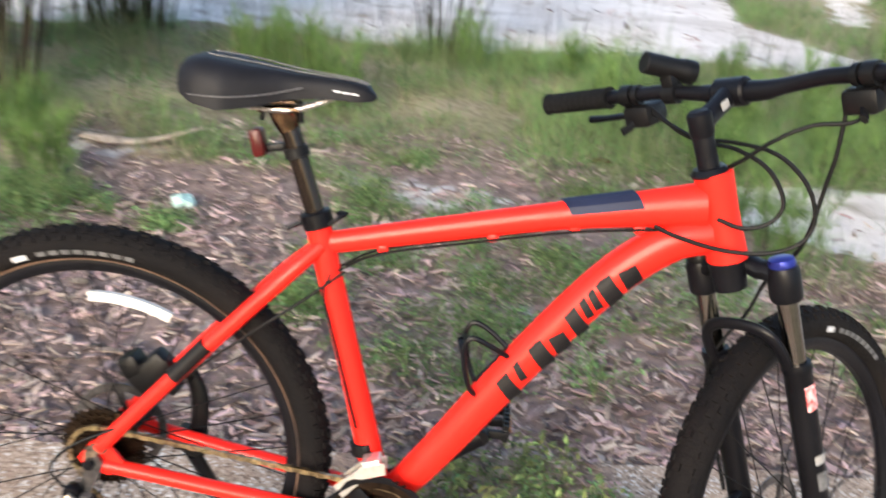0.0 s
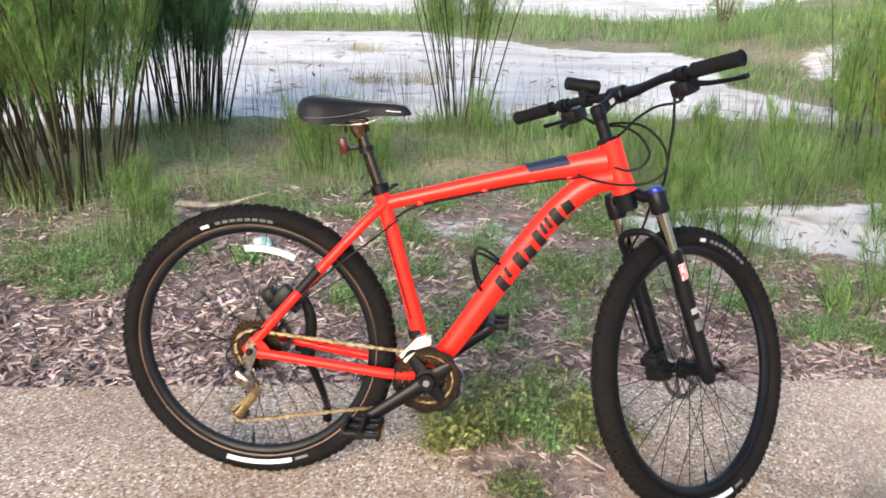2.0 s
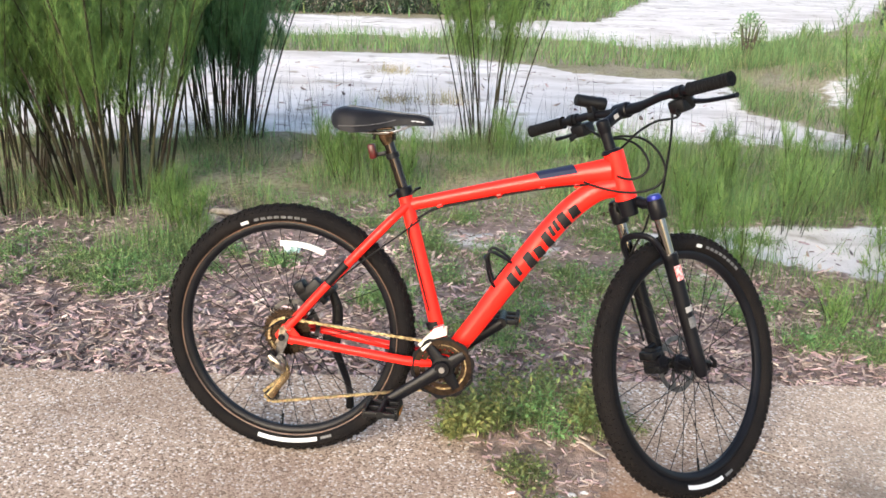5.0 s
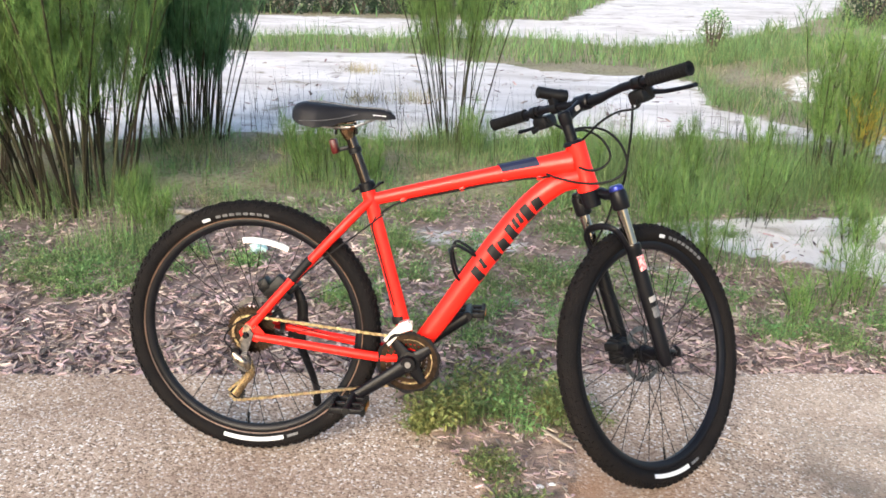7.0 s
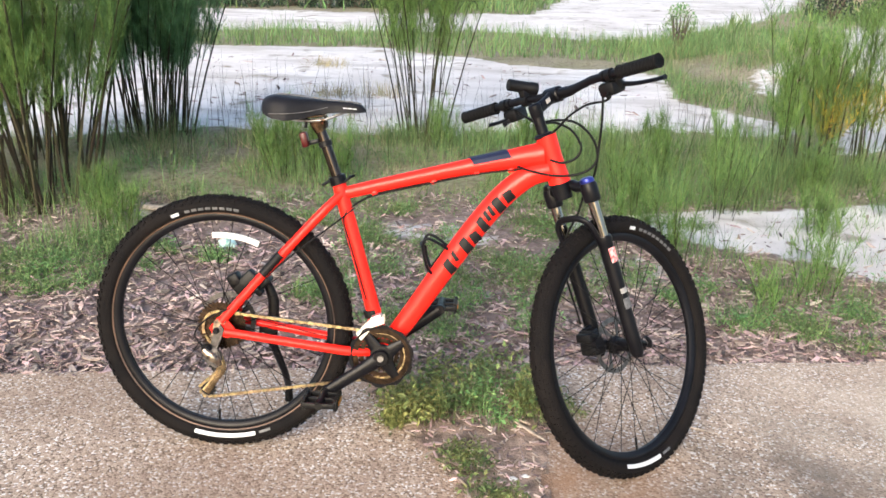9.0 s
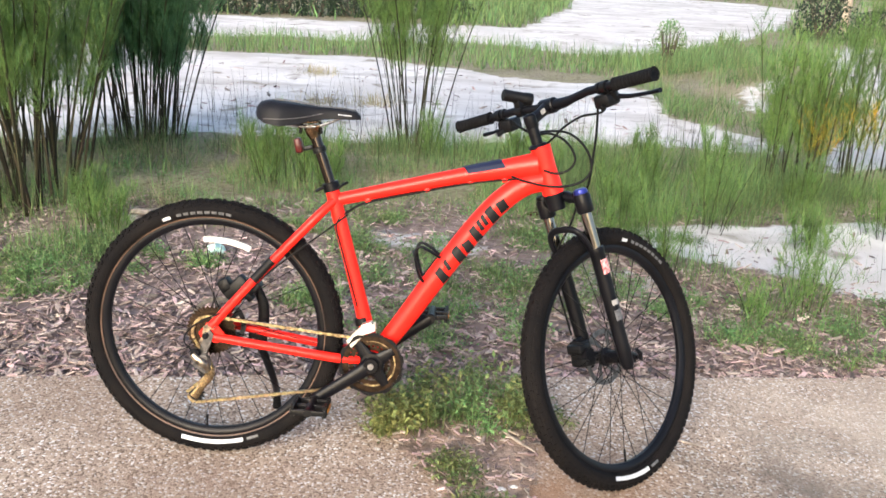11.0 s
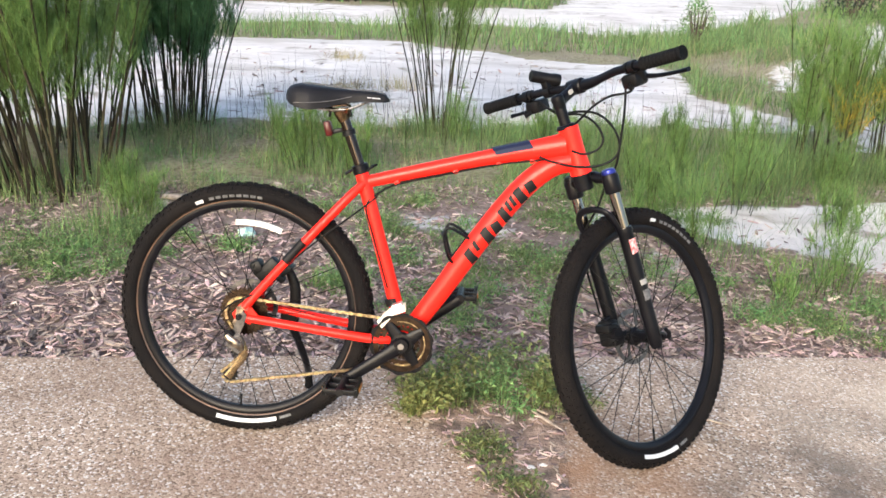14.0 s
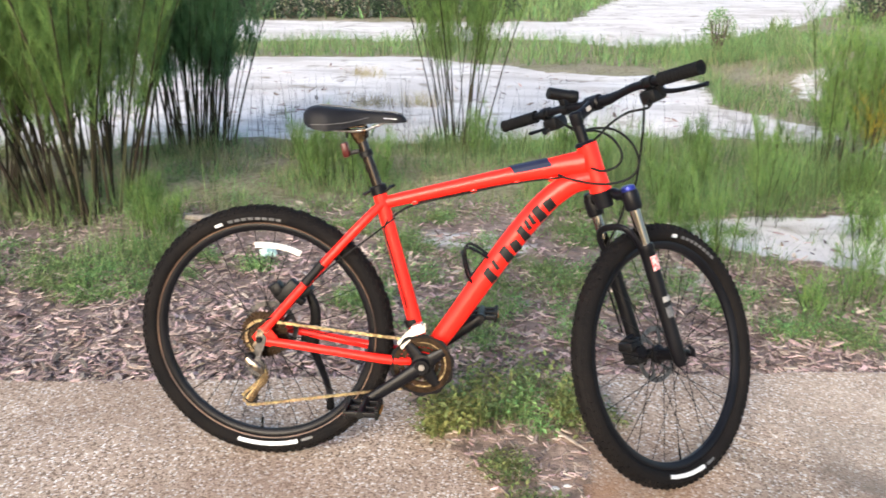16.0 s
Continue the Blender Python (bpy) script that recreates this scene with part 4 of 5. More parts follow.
for s in (-1, 1):
    bm = sweep(bmesh.new(), [sp(leg_x(z), s * 0.068, z) for z in (0.30, 0.44)], 0.0152, 18, up=(1, 0, 0))
    part("stanchion", bm, M["chrome"], fork, "bright steel stanchion")
    bm = bmesh.new()
    sweep(bm, [sp(leg_x(z), s * 0.068, z) for z in (0.335, 0.325, 0.318, 0.27, 0.15, 0.05, 0.0, -0.014)], [0.021, 0.0225, 0.0205, 0.0205, 0.02, 0.0195, 0.019, 0.014], 18, up=(1, 0, 0))
    sweep(bm, [sp(leg_x(0), s * 0.066, 0.02), sp(OFFS, s * 0.062, 0.0), sp(OFFS + 0.006, s * 0.062, -0.008)], [0.015, 0.016, 0.012], 12, flat=0.6, up=(0, 1, 0))
    leg = part("lower_leg", bm, M["black"], fork, "black fork lower leg")
    if s < 0:
        for z0, z1, mm, nm in ((0.262, 0.302, "sticker", "fork_sticker"), (0.172, 0.187, "pale", "fork_mark"), (0.128, 0.158, "greyprint", "fork_mark")):
            b2 = bmesh.new()
            prev = None
            for a in np.linspace(-70, 20, 7):
                ca, sa = math.cos(radians(a - 60)), math.sin(radians(a - 60))
                cur = [b2.verts.new(sp(leg_x(z) + 0.0216 * ca, -0.068 + 0.0213 * sa, z)) for z in (z0, z1)]
                if prev:
                    b2.faces.new((prev[0], cur[0], cur[1], prev[1]))
                prev = cur
            part(nm, b2, M[mm], leg, "small printed sticker on the fork leg")
    bm = sweep(bmesh.new(), [sp(leg_x(z), s * 0.068, z) for z in (0.485, 0.489, 0.497, 0.5)], [0.019, 0.020, 0.018, 0.012], 18, up=(1, 0, 0))
    part("top_cap", bm, M["blue"] if s < 0 else M["plastic"], fork, "blue anodised cap" if s < 0 else "")
bm = sweep(bmesh.new(), [Vector(q) for q in curve_points([sp(0.012, -0.064, 0.325), sp(0.0, -0.058, 0.375), sp(-0.006, -0.03, 0.40), sp(-0.006, 0.03, 0.40), sp(0.0, 0.058, 0.375), sp(0.012, 0.064, 0.325)], 18)], 0.0095, 10, flat=0.7, up=f_)
part("fork_brace", bm, M["black"], fork)
bm = box((0.044, 0.046, 0.074), S @ pose(-0.022, 0.054, 0.044, 0, 14, 0), 0.008)
box((0.046, 0.052, 0.026), S @ pose(-0.03, 0.05, 0.062, 0, 14, 0), 0.006, bm)
box((0.044, 0.056, 0.026), S @ pose(-0.026, 0.048, 0.022, 0, 14, 0), 0.006, bm)
caliper = part("front_brake_caliper", bm, M["plastic"], fork, "black front disc brake caliper")
bm = sweep(bmesh.new(), [sp(-0.028, 0.014, 0.044), sp(-0.028, 0.034, 0.044)], 0.018, 16, up=(1, 0, 0))
part("piston_cap", bm, M["black"], caliper)
for z in (0.028, 0.082):
    bm = sweep(bmesh.new(), [sp(0.012, 0.06, z), sp(-0.03, 0.058, z)], 0.007, 10, up=(0, 1, 0))
    part("mount_bolt", bm, M["black"], caliper)
bm = sweep(bmesh.new(), [sp(OFFS, -0.085, 0), sp(OFFS, 0.085, 0)], 0.006, 10, up=(1, 0, 0))
sweep(bm, [sp(OFFS, -0.085, 0), sp(OFFS - 0.004, -0.094, 0.014), sp(OFFS - 0.012, -0.09, 0.032)], [0.008, 0.006, 0.005], 10)
part("axle_lever", bm, M["black"], fork)

# headset, stem, bar
bm = sweep(bmesh.new(), [sp(0, 0, z) for z in (0.634, 0.638, 0.645, 0.6455, 0.66, 0.6605, 0.676, 0.6765, 0.692)], [0.026, 0.0275, 0.022, 0.0155, 0.0155, 0.0150, 0.0155, 0.0155, 0.0155], 20, up=(1, 0, 0))
part("headset", bm, M["black"], bike, "black headset and spacer stack")
bm = sweep(bmesh.new(), [sp(0, 0, z) for z in (0.690, 0.694, 0.722, 0.727)], [0.0155, 0.0175, 0.0175, 0.013], 20, up=(1, 0, 0))
sweep(bm, [sp(x, 0, z) for x, z in ((0.0, 0.708), (0.04, 0.717), (0.08, 0.727))], [0.017, 0.0145, 0.0165], 14, flat=0.9)
sweep(bm, [sp(0.086, y, 0.728) for y in (-0.026, -0.022, 0.022, 0.026)], [0.018, 0.0215, 0.0215, 0.018], 16, up=(1, 0, 0))
stem = part("stem", bm, M["black"], bike, "black alloy stem")
# silvery highlight on the black stem, painted as a small pale plate
bm = box((0.018, 0.0012, 0.012), S @ pose(0.04, -0.0165, 0.722, 0, -10, 0), 0)
part("stem_glint", bm, M["pale"], stem, "", False)
bar_pts = [sp(0.086 - 0.022 * (abs(t) > 0.2) * (abs(t) - 0.2) / 0.8, 0.352 * t - 0.014, 0.727 + 0.012 * min(1, max(0, (abs(t) - 0.12) / 0.25))) for t in np.linspace(-1, 1, 33)]
bm = sweep(bmesh.new(), bar_pts, [0.0112 + 0.0045 * math.exp(-(t / 0.16) ** 4) for t in np.linspace(-1, 1, 33)], 14, up=d_)
bar = part("handlebar", bm, M["black"], bike, "black flat handlebar turned well aside")


def bar_at(t):
    k = (t + 1) / 2 * 32
    i = min(31, int(k))
    return bar_pts[i].lerp(bar_pts[i + 1], k - i)


for s in (-1, 1):
    bm = bmesh.new()
    gp = [bar_at(s * t) for t in np.linspace(0.64, 1.0, 22)]
    sweep(bm, gp, [0.0185 if k in (0, 21) else (0.0162 + 0.0012 * (k % 2)) for k in range(22)], 16, up=d_)
    part("grip", bm, M["grip"], bar, "black rubber grip")
    c = bar_at(s * 0.56)
    bm = sweep(bmesh.new(), [bar_at(s * 0.52), bar_at(s * 0.57)], 0.0165, 14, up=d_)
    sweep(bm, [c + f_ * 0.008 - d_ * 0.01, c + f_ * 0.024 - d_ * 0.032, c + f_ * 0.026 - l_ * s * 0.035 - d_ * 0.034], [0.013, 0.0145, 0.011], 10)
    body = part("brake_mount", bm, M["plastic"], bar, "black brake lever body")
    lev = curve_points([c + f_ * 0.026 - d_ * 0.032, c + f_ * 0.044 + l_ * s * 0.03 - d_ * 0.042, c + f_ * 0.046 + l_ * s * 0.085 - d_ * 0.046, c + f_ * 0.044 + l_ * s * 0.12 - d_ * 0.046], 12)
    bm = sweep(bmesh.new(), lev, along((0.010, 0.0078, 0.007, 0.0085), 12), 10, flat=0.75, up=d_)
    part("brake_lever", bm, M["black"], body, "black two-finger brake lever")
    c2 = bar_at(s * 0.50)
    bm = box((0.055, 0.05, 0.036), Matrix.Translation(c2 + f_ * 0.012 - d_ * 0.034) @ S.to_3x3().to_4x4(), 0.009)
    sweep(bm, [bar_at(s * 0.48), bar_at(s * 0.505)], 0.0155, 12, up=d_)
    sweep(bm, [c2 - d_ * 0.034, c2 - f_ * 0.018 - d_ * 0.046 + l_ * s * 0.008, c2 - f_ * 0.034 - d_ * 0.05 + l_ * s * 0.014], [0.007, 0.006, 0.007], 8, flat=0.6)
    part("shifter", bm, M["plastic"], bar, "black gear shifter pod")

# front light on the bar
lc = sp(0.082, 0.098, 0.775)
lamp_way = Vector((0.93, 0.35, -0.13)).normalized()
bm = sweep(bmesh.new(), [lc - lamp_way * 0.042, lc - lamp_way * 0.04, lc + lamp_way * 0.02, lc + lamp_way * 0.024, lc + lamp_way * 0.044], [0.014, 0.0165, 0.0165, 0.0185, 0.0185], 18, up=d_)
hl = part("front_light", bm, M["plastic"], bike, "black cylindrical bicycle lamp on the handlebar")
bm = sweep(bmesh.new(), [lc + lamp_way * 0.0435, lc + lamp_way * 0.0448], 0.0165, 18, up=d_)
part("lens", bm, M["lens"], hl)
bm = box((0.024, 0.022, 0.022), Matrix.Translation(lc - d_ * 0.02) @ S.to_3x3().to_4x4(), 0.004)
sweep(bm, [lc - d_ * 0.04 - l_ * 0.011, lc - d_ * 0.04 + l_ * 0.011], 0.0165, 14, up=d_)
part("lamp_clamp", bm, M["plastic"], hl)

# cables and hoses
hoses = [
    [bar_at(-0.47) + f_ * 0.03 - d_ * 0.02, (1.03, -0.075, 1.034), (0.978, -0.06, 1.017), (0.938, -0.045, 0.988), (0.91, -0.02, 0.953), (0.875, 0.03, 0.91)],
    [bar_at(0.45) - d_ * 0.02, (0.856, 0.1, 0.957), (0.903, 0.02, 0.97), (0.953, -0.03, 0.969), (0.995, -0.05, 0.936), (1.014, -0.055, 0.889), (1.0, -0.055, 0.854), (0.957, -0.05, 0.833), (0.898, -0.042, 0.829), (0.838, -0.035, 0.839), (0.808, -0.028, 0.848)],
    [bar_at(0.47) - d_ * 0.024, (0.866, 0.08, 0.958), (0.906, 0.0, 0.964), (0.947, -0.03, 0.946), (0.971, -0.045, 0.907), (0.959, -0.045, 0.877), (0.926, -0.04, 0.863), (0.893, -0.026, 0.868)],
    [bar_at(-0.45) - d_ * 0.026, (1.019, -0.06, 0.985), (1.018, -0.05, 0.933), (1.015, -0.045, 0.88), (1.013, -0.02, 0.832), (0.994, 0.02, 0.772), (0.981, 0.03, 0.718), sp(0.0, 0.074, 0.3), sp(-0.02, 0.07, 0.1)],
]
for h in hoses:
    bm = sweep(bmesh.new(), curve_points(h, 48), 0.0032, 8)
    part("cable", bm, M["cable"], bike, "thin black cable housing")
for y, dz in ((-0.012, -0.022), (0.006, -0.021)):
    bm = sweep(bmesh.new(), curve_points([(0.83, y, 0.84), (0.70, y, 0.842 + dz), (0.55, y, 0.806 + dz), (0.42, y, 0.772 + dz), (0.362, y, 0.738 + dz)], 24), 0.0022, 6)
    part("cable", bm, M["cable"], bike, "thin black cable housing")
bm = sweep(bmesh.new(), curve_points([(0.372, -0.012, 0.716), (0.315, -0.034, 0.67), (0.25, -0.05, 0.62), (0.15, -0.056, 0.535), (0.07, -0.064, 0.45), (-0.02, -0.09, 0.405), (-0.055, -0.095, 0.36), (-0.03, -0.09, 0.32)], 36), 0.0024, 8)
part("cable", bm, M["cable"], bike, "thin black cable housing")
bm = sweep(bmesh.new(), curve_points([(0.352, -0.019, 0.712), (0.343, -0.0235, 0.68), (0.36, -0.0235, 0.62), (0.408, -0.023, 0.46)], 14), 0.002, 6)
part("cable", bm, M["cable"], bike, "thin black cable housing")

# ---- bark, litter and plants ----------------------------------------------
rng = np.random.default_rng(5)


def chips(name, n, place, label, size=(0.02, 0.075), lift=0.012):
    """Flat, slightly curled flakes of bark lying at all angles."""
    vs, fs = [], []
    for _ in range(n):
        x, y, z = place()
        lg = rng.uniform(*size) * rng.uniform(0.6, 1.0)
        wd = lg * rng.uniform(0.1, 0.34)
        th = rng.uniform(0.002, 0.006)
        e = Euler((rng.normal(0, 0.28), rng.normal(0, 0.28), rng.uniform(0, 6.283))).to_matrix()
        o = len(vs)
        bend = rng.uniform(-0.12, 0.2) * lg
        c = Vector((x, y, z + rng.uniform(0.002, lift)))
        for a, s in ((-0.5, rng.uniform(0.35, 0.9)), (0.02, 1.0), (0.5, rng.uniform(0.25, 0.85))):
            for b in (-0.5, 0.5):
                q = Vector((a * lg, b * wd * s + rng.normal(0, 0.06) * wd, bend * (0.25 - a * a)))
                vs.append(c + e @ q)
                vs.append(c + e @ (q + Vector((0, 0, th))))
        for k in (0, 4):
            p = [o + k + i for i in range(8)]
            fs += [(p[1], p[5], p[7], p[3]), (p[0], p[2], p[6], p[4]), (p[0], p[4], p[5], p[1]), (p[2], p[3], p[7], p[6])]
        fs += [(o, o + 1, o + 3, o + 2), (o + 8, o + 10, o + 11, o + 9)]
    return raw(name, vs, fs, M["chip"], None, label, "mulch", "stuff")


def bed():
    while True:
        x = rng.uniform(-3.2, 4.2)
        y = edge_y(x) - 0.02 + rng.random() ** 1.6 * 2.5
        if y > 2.0 and rng.random() < 0.5:
            continue
        if sandy(x, y) and rng.random() < 0.9:
            continue
        if abs(x - 0.6) > 2.8 and y < edge_y(x) + 0.0:
            continue
        return x, y, ground_z(x, y)


def notch(x, y):
    """Soil and chips spilling over the path between the wheels."""
    if y > edge_y(x):
        return False
    t = (edge_y(x) - y) / 0.9
    c = 0.60 + 0.24 * t
    half = 0.34 - 0.22 * min(1, t * 1.15)
    return 0 <= t <= 1.15 and abs(x - c) < half + 0.06 * noise.noise((x * 6, y * 6, 9))


def spill():
    while True:
        x, y = rng.uniform(0.1, 1.2), rng.uniform(-0.5, 0.72)
        if notch(x, y):
            return x, y, 0.002


chips("bark_mulch", 20000, bed, "grey-brown bark chips covering the bed", (0.016, 0.075), 0.018)
chips("bark_crumbs", 12000, bed, "fine bark crumbs between the chips", (0.006, 0.02), 0.016)
chips("spilled_bark_mulch", 900, spill, "bark chips and soil spilled over the path", (0.01, 0.042), 0.01)



def strewn():
    while True:
        x, y = rng.uniform(-3.4, 2.8), rng.uniform(5.2, 11.0)
        if sandy(x, y) and noise.noise((x * 0.8, y * 1.6, 70)) > 0.05:
            return x, y, ground_z(x, y)


chips("sand_debris", 260, strewn, "dark bark scraps strewn over the sand", (0.04, 0.16), 0.006)

# thin soil under the spilled chips
vs, fs = [], []
N = 46
for j in range(N + 1):
    for i in range(N + 1):
        x, y = 0.1 + 1.1 * i / N, -0.5 + 1.22 * j / N
        vs.append((x, y, 0.004 + 0.004 * noise.noise((x * 20, y * 20, 1))))
for j in range(N):
    for i in range(N):
        x, y = 0.1 + 1.1 * (i + 0.5) / N, -0.5 + 1.22 * (j + 0.5) / N
        if notch(x, y) and y < edge_y(x) - 0.02:
            a = j * (N + 1) + i
            fs.append((a, a + 1, a + N + 2, a + N + 1))
raw("spilled_soil", vs, fs, material("spilled_soil", (0.36, 0.26, 0.2), 0.95, vary=0.3, scale=18, bump=0.8, bump_scale=90), None, "brown soil spilled over the path", "soil", "stuff")


def blades(name, spots, mat, label, category, parent=None, kind="stuff", h=(0.15, 0.4), w=(0.003, 0.006), lean=0.35, seg=3, droop=0.5):
    """Narrow tapering blades. spots: rows of x, y, z and a scale."""
    spots = np.asarray(spots, float)
    n = len(spots)
    hh = rng.uniform(h[0], h[1], n) * spots[:, 3]
    ww = rng.uniform(w[0], w[1], n)
    az_ = rng.uniform(0, 2 * np.pi, n)
    ln = np.abs(rng.normal(0, lean, n))
    face = rng.uniform(0, np.pi, n)
    vs_ = np.zeros((n, seg * 2 + 1, 3))
    for k in range(seg + 1):
        t = k / seg
        out = hh * (ln * t + droop * ln * t * t)
        px = spots[:, 0] + np.cos(az_) * out
        py = spots[:, 1] + np.sin(az_) * out
        pz = spots[:, 2] + hh * t * (1 - 0.25 * np.minimum(ln, 1) * t)
        half = ww / 2 * (1 - t) ** 0.6
        if k < seg:
            for s, c in ((-1, 0), (1, 1)):
                vs_[:, 2 * k + c] = np.stack([px + s * half * np.cos(face), py + s * half * np.sin(face), pz], 1)
        else:
            vs_[:, 2 * seg] = np.stack([px, py, pz], 1)
    m_ = seg * 2 + 1
    pat = [(2 * k, 2 * k + 1, 2 * k + 3, 2 * k + 2) for k in range(seg - 1)] + [(2 * seg - 2, 2 * seg - 1, 2 * seg)]
    fs_ = [tuple(i * m_ + q for q in f) for i in range(n) for f in pat]
    return raw(name, vs_.reshape(-1, 3), fs_, mat, parent, label, category, kind)


def scatter(n, xr, yr, ok, size=lambda x, y: 1.0, clump=0.0):
    out = []
    tries = 0
    while len(out) < n and tries < n * 30:
        tries += 1
        x, y = rng.uniform(*xr), rng.uniform(*yr)
        if clump and noise.noise((x * clump, y * clump, 21)) < rng.normal(0, 0.25):
            continue
        if ok(x, y):
            out.append((x, y, ground_z(x, y) - 0.005, size(x, y)))
    return out


def turf_ok(x, y):
    if noise.noise((x * 1.6, y * 1.6, 60)) + 0.5 * noise.noise((x * 5, y * 5, 61)) < -0.22:
        return False
    return y > edge_y(x) + 1.9 + 0.3 * noise.noise((x, y, 1)) and not sandy(x, y)


def lush(x, y):
    """Height of the grass, in uneven tufts, lower towards the bark."""
    tuft = max(0.2, 0.62 + 1.0 * noise.noise((x * 1.1, y * 1.1, 40)) + 0.8 * noise.noise((x * 4, y * 4, 44)))
    return tuft * min(1.0, 0.45 + 0.25 * max(0.0, y - 2.3))


def green_side(x, y):
    """The grass is greener and thicker towards the open sand than under the tall weeds."""
    return turf_ok(x, y) and rng.random() < 0.35 + 0.65 * min(1.0, max(0.0, (x + 0.6) / 1.6))


def dry_side(x, y):
    return turf_ok(x, y) and rng.random() < 1.0 - 0.75 * min(1.0, max(0.0, (x + 0.4) / 1.4))


blades("tall_grass", scatter(19000, (-4.2, 5.5), (2.4, 5.6), green_side, lush, 1.7), M["grass"], "thin green grass growing knee high", "grass", h=(0.05, 0.22), w=(0.0016, 0.0038), lean=0.55)
blades("broad_grass", scatter(5200, (-3.2, 4.6), (2.3, 5.0), green_side, lush, 2.2), M["grass"], "broader green grass blades in tufts", "grass", h=(0.08, 0.26), w=(0.005, 0.009), lean=0.6, droop=0.9)
blades("grass_stalks", scatter(500, (-2.5, 4.5), (2.4, 5.2), turf_ok, lush, 1.7), M["grass"], "single tall grass stalks standing above the turf", "grass", h=(0.3, 0.6), w=(0.003, 0.006), lean=0.2)
blades("dry_grass", scatter(11000, (-4.2, 5.5), (2.2, 5.4), dry_side, lush, 1.1), M["dry"], "straw-coloured dry grass", "grass", h=(0.05, 0.28), w=(0.0014, 0.0032), lean=0.7)
# denser green stands
for cx, cy, r, n, hm in ((-0.5, 3.4, 0.36, 700, 0.34), (1.9, 4.2, 0.7, 2200, 0.36), (1.2, 4.7, 0.5, 1100, 0.3), (0.35, 4.7, 0.4, 900, 0.32), (-1.2, 1.75, 0.25, 700, 0.24), (2.05, 3.15, 0.35, 900, 0.34), (1.35, 3.3, 0.5, 1800, 0.4), (2.75, 3.7, 0.45, 1500, 0.36), (1.75, 1.95, 0.2, 240, 0.28), (2.2, 1.55, 0.2, 200, 0.22), (1.85, 1.15, 0.16, 260, 0.16), (-0.75, 2.45, 0.2, 400, 0.22)):
    pts_ = []
    for _ in range(n):
        a, q = rng.uniform(0, 6.283), r * math.sqrt(rng.random())
        x, y = cx + q * math.cos(a) * 1.3, cy + q * math.sin(a)
        pts_.append((x, y, ground_z(x, y) - 0.005, 1.15 - 0.5 * q / r))
    blades("grass_stand", pts_, M["grass"], "dense stand of bright green grass", "grass", h=(hm * 0.35, hm), w=(0.0018, 0.0045), lean=0.32)
# wiry stems with seed heads before the sand
rim = scatter(3600, (-3.6, 3.2), (3.6, 6.3), lambda x, y: abs(y - 4.75 - 0.27 * min(x, 2.2) + 0.2 * noise.noise((x * 2, 0, 8))) < 0.28, lush)
blades("sand_edge_grass", rim, M["grass"], "ragged green grass along the edge of the sand", "grass", h=(0.04, 0.22), w=(0.002, 0.005), lean=0.45)
st = scatter(420, (-2, 4), (3.6, 6.2), lambda x, y: True)
blades("wiry_stems", st, M["stem"], "wiry dark grass stems", "grass", h=(0.25, 0.65), w=(0.003, 0.005), lean=0.15)

# far grass: the strip between the sand flats, the mound, the lawn
blades("grass_strip", scatter(7000, (-9, 5), (11.4, 15.8), lambda x, y: not sandy(x, y), lambda x, y: 0.8 + 0.5 * noise.noise((x, y, 3))), M["grass"], "strip of rough grass between the sand flats", "grass", h=(0.12, 0.42), w=(0.008, 0.018))
blades("mound_grass", scatter(20000, (2.4, 8.5), (5.4, 14.5), lambda x, y: sand_power(x, y) < 0.5, lambda x, y: max(0.3, 0.8 + 0.9 * noise.noise((x, y, 5)) + 0.5 * noise.noise((x * 4, y * 4, 5))), 1.3), M["grass"], "rough grass over a low mound", "grass", h=(0.06, 0.32), w=(0.004, 0.009), lean=0.45)
blades("mound_dry_grass", scatter(1500, (2.4, 9), (5.6, 15), lambda x, y: not sandy(x, y), clump=1.0), M["dry"], "dry grass over a low mound", "grass", h=(0.1, 0.3), w=(0.003, 0.007))
blades("bank_grass", scatter(7000, (2.6, 12.5), (13.0, 24.0), lambda x, y: sand_power(x, y) < 0.5, lambda x, y: max(0.3, 0.8 + 0.9 * noise.noise((x * 0.7, y * 0.7, 3))), 0.6), M["grass"], "rough grass on the bank beside the track", "grass", h=(0.1, 0.4), w=(0.008, 0.018))
blades("track_grass", scatter(6000, (-1, 6.5), (18.5, 46), lambda x, y: sand_power(x, y) < 0.5), M["grass"], "rough grass beside the sandy track", "grass", h=(0.15, 0.45), w=(0.02, 0.04))
blades("field_grass", scatter(6000, (-14, 26), (20, 58), lambda x, y: not sandy(x, y)), M["grass"], "distant rough grass field", "grass", h=(0.15, 0.4), w=(0.03, 0.06))
tf = [(x + rng.normal(0, 0.14), y + rng.normal(0, 0.14), -0.01, 1) for x, y in ((-0.95, 7.0), (-0.45, 7.1), (-1.5, 9.5)) for _ in range(160)]
near_tufts = []
for bx, by, bz, bs in scatter(26, (0.8, 5.0), (1.8, 5.4), lambda x, y: sandy(x, y)):
    for _ in range(26):
        q, a = 0.09 * math.sqrt(rng.random()), rng.uniform(0, 6.283)
        near_tufts.append((bx + q * math.cos(a), by + q * math.sin(a), bz, bs * rng.uniform(0.6, 1.2)))
blades("sand_sprigs", near_tufts, M["grass"], "sparse green grass sprigs on the sand", "grass", h=(0.05, 0.24), w=(0.002, 0.004), lean=0.5)
blades("sand_tuft", tf, M["dry"], "small dry tufts on the sand", "grass", h=(0.06, 0.2), w=(0.004, 0.008), lean=0.6)


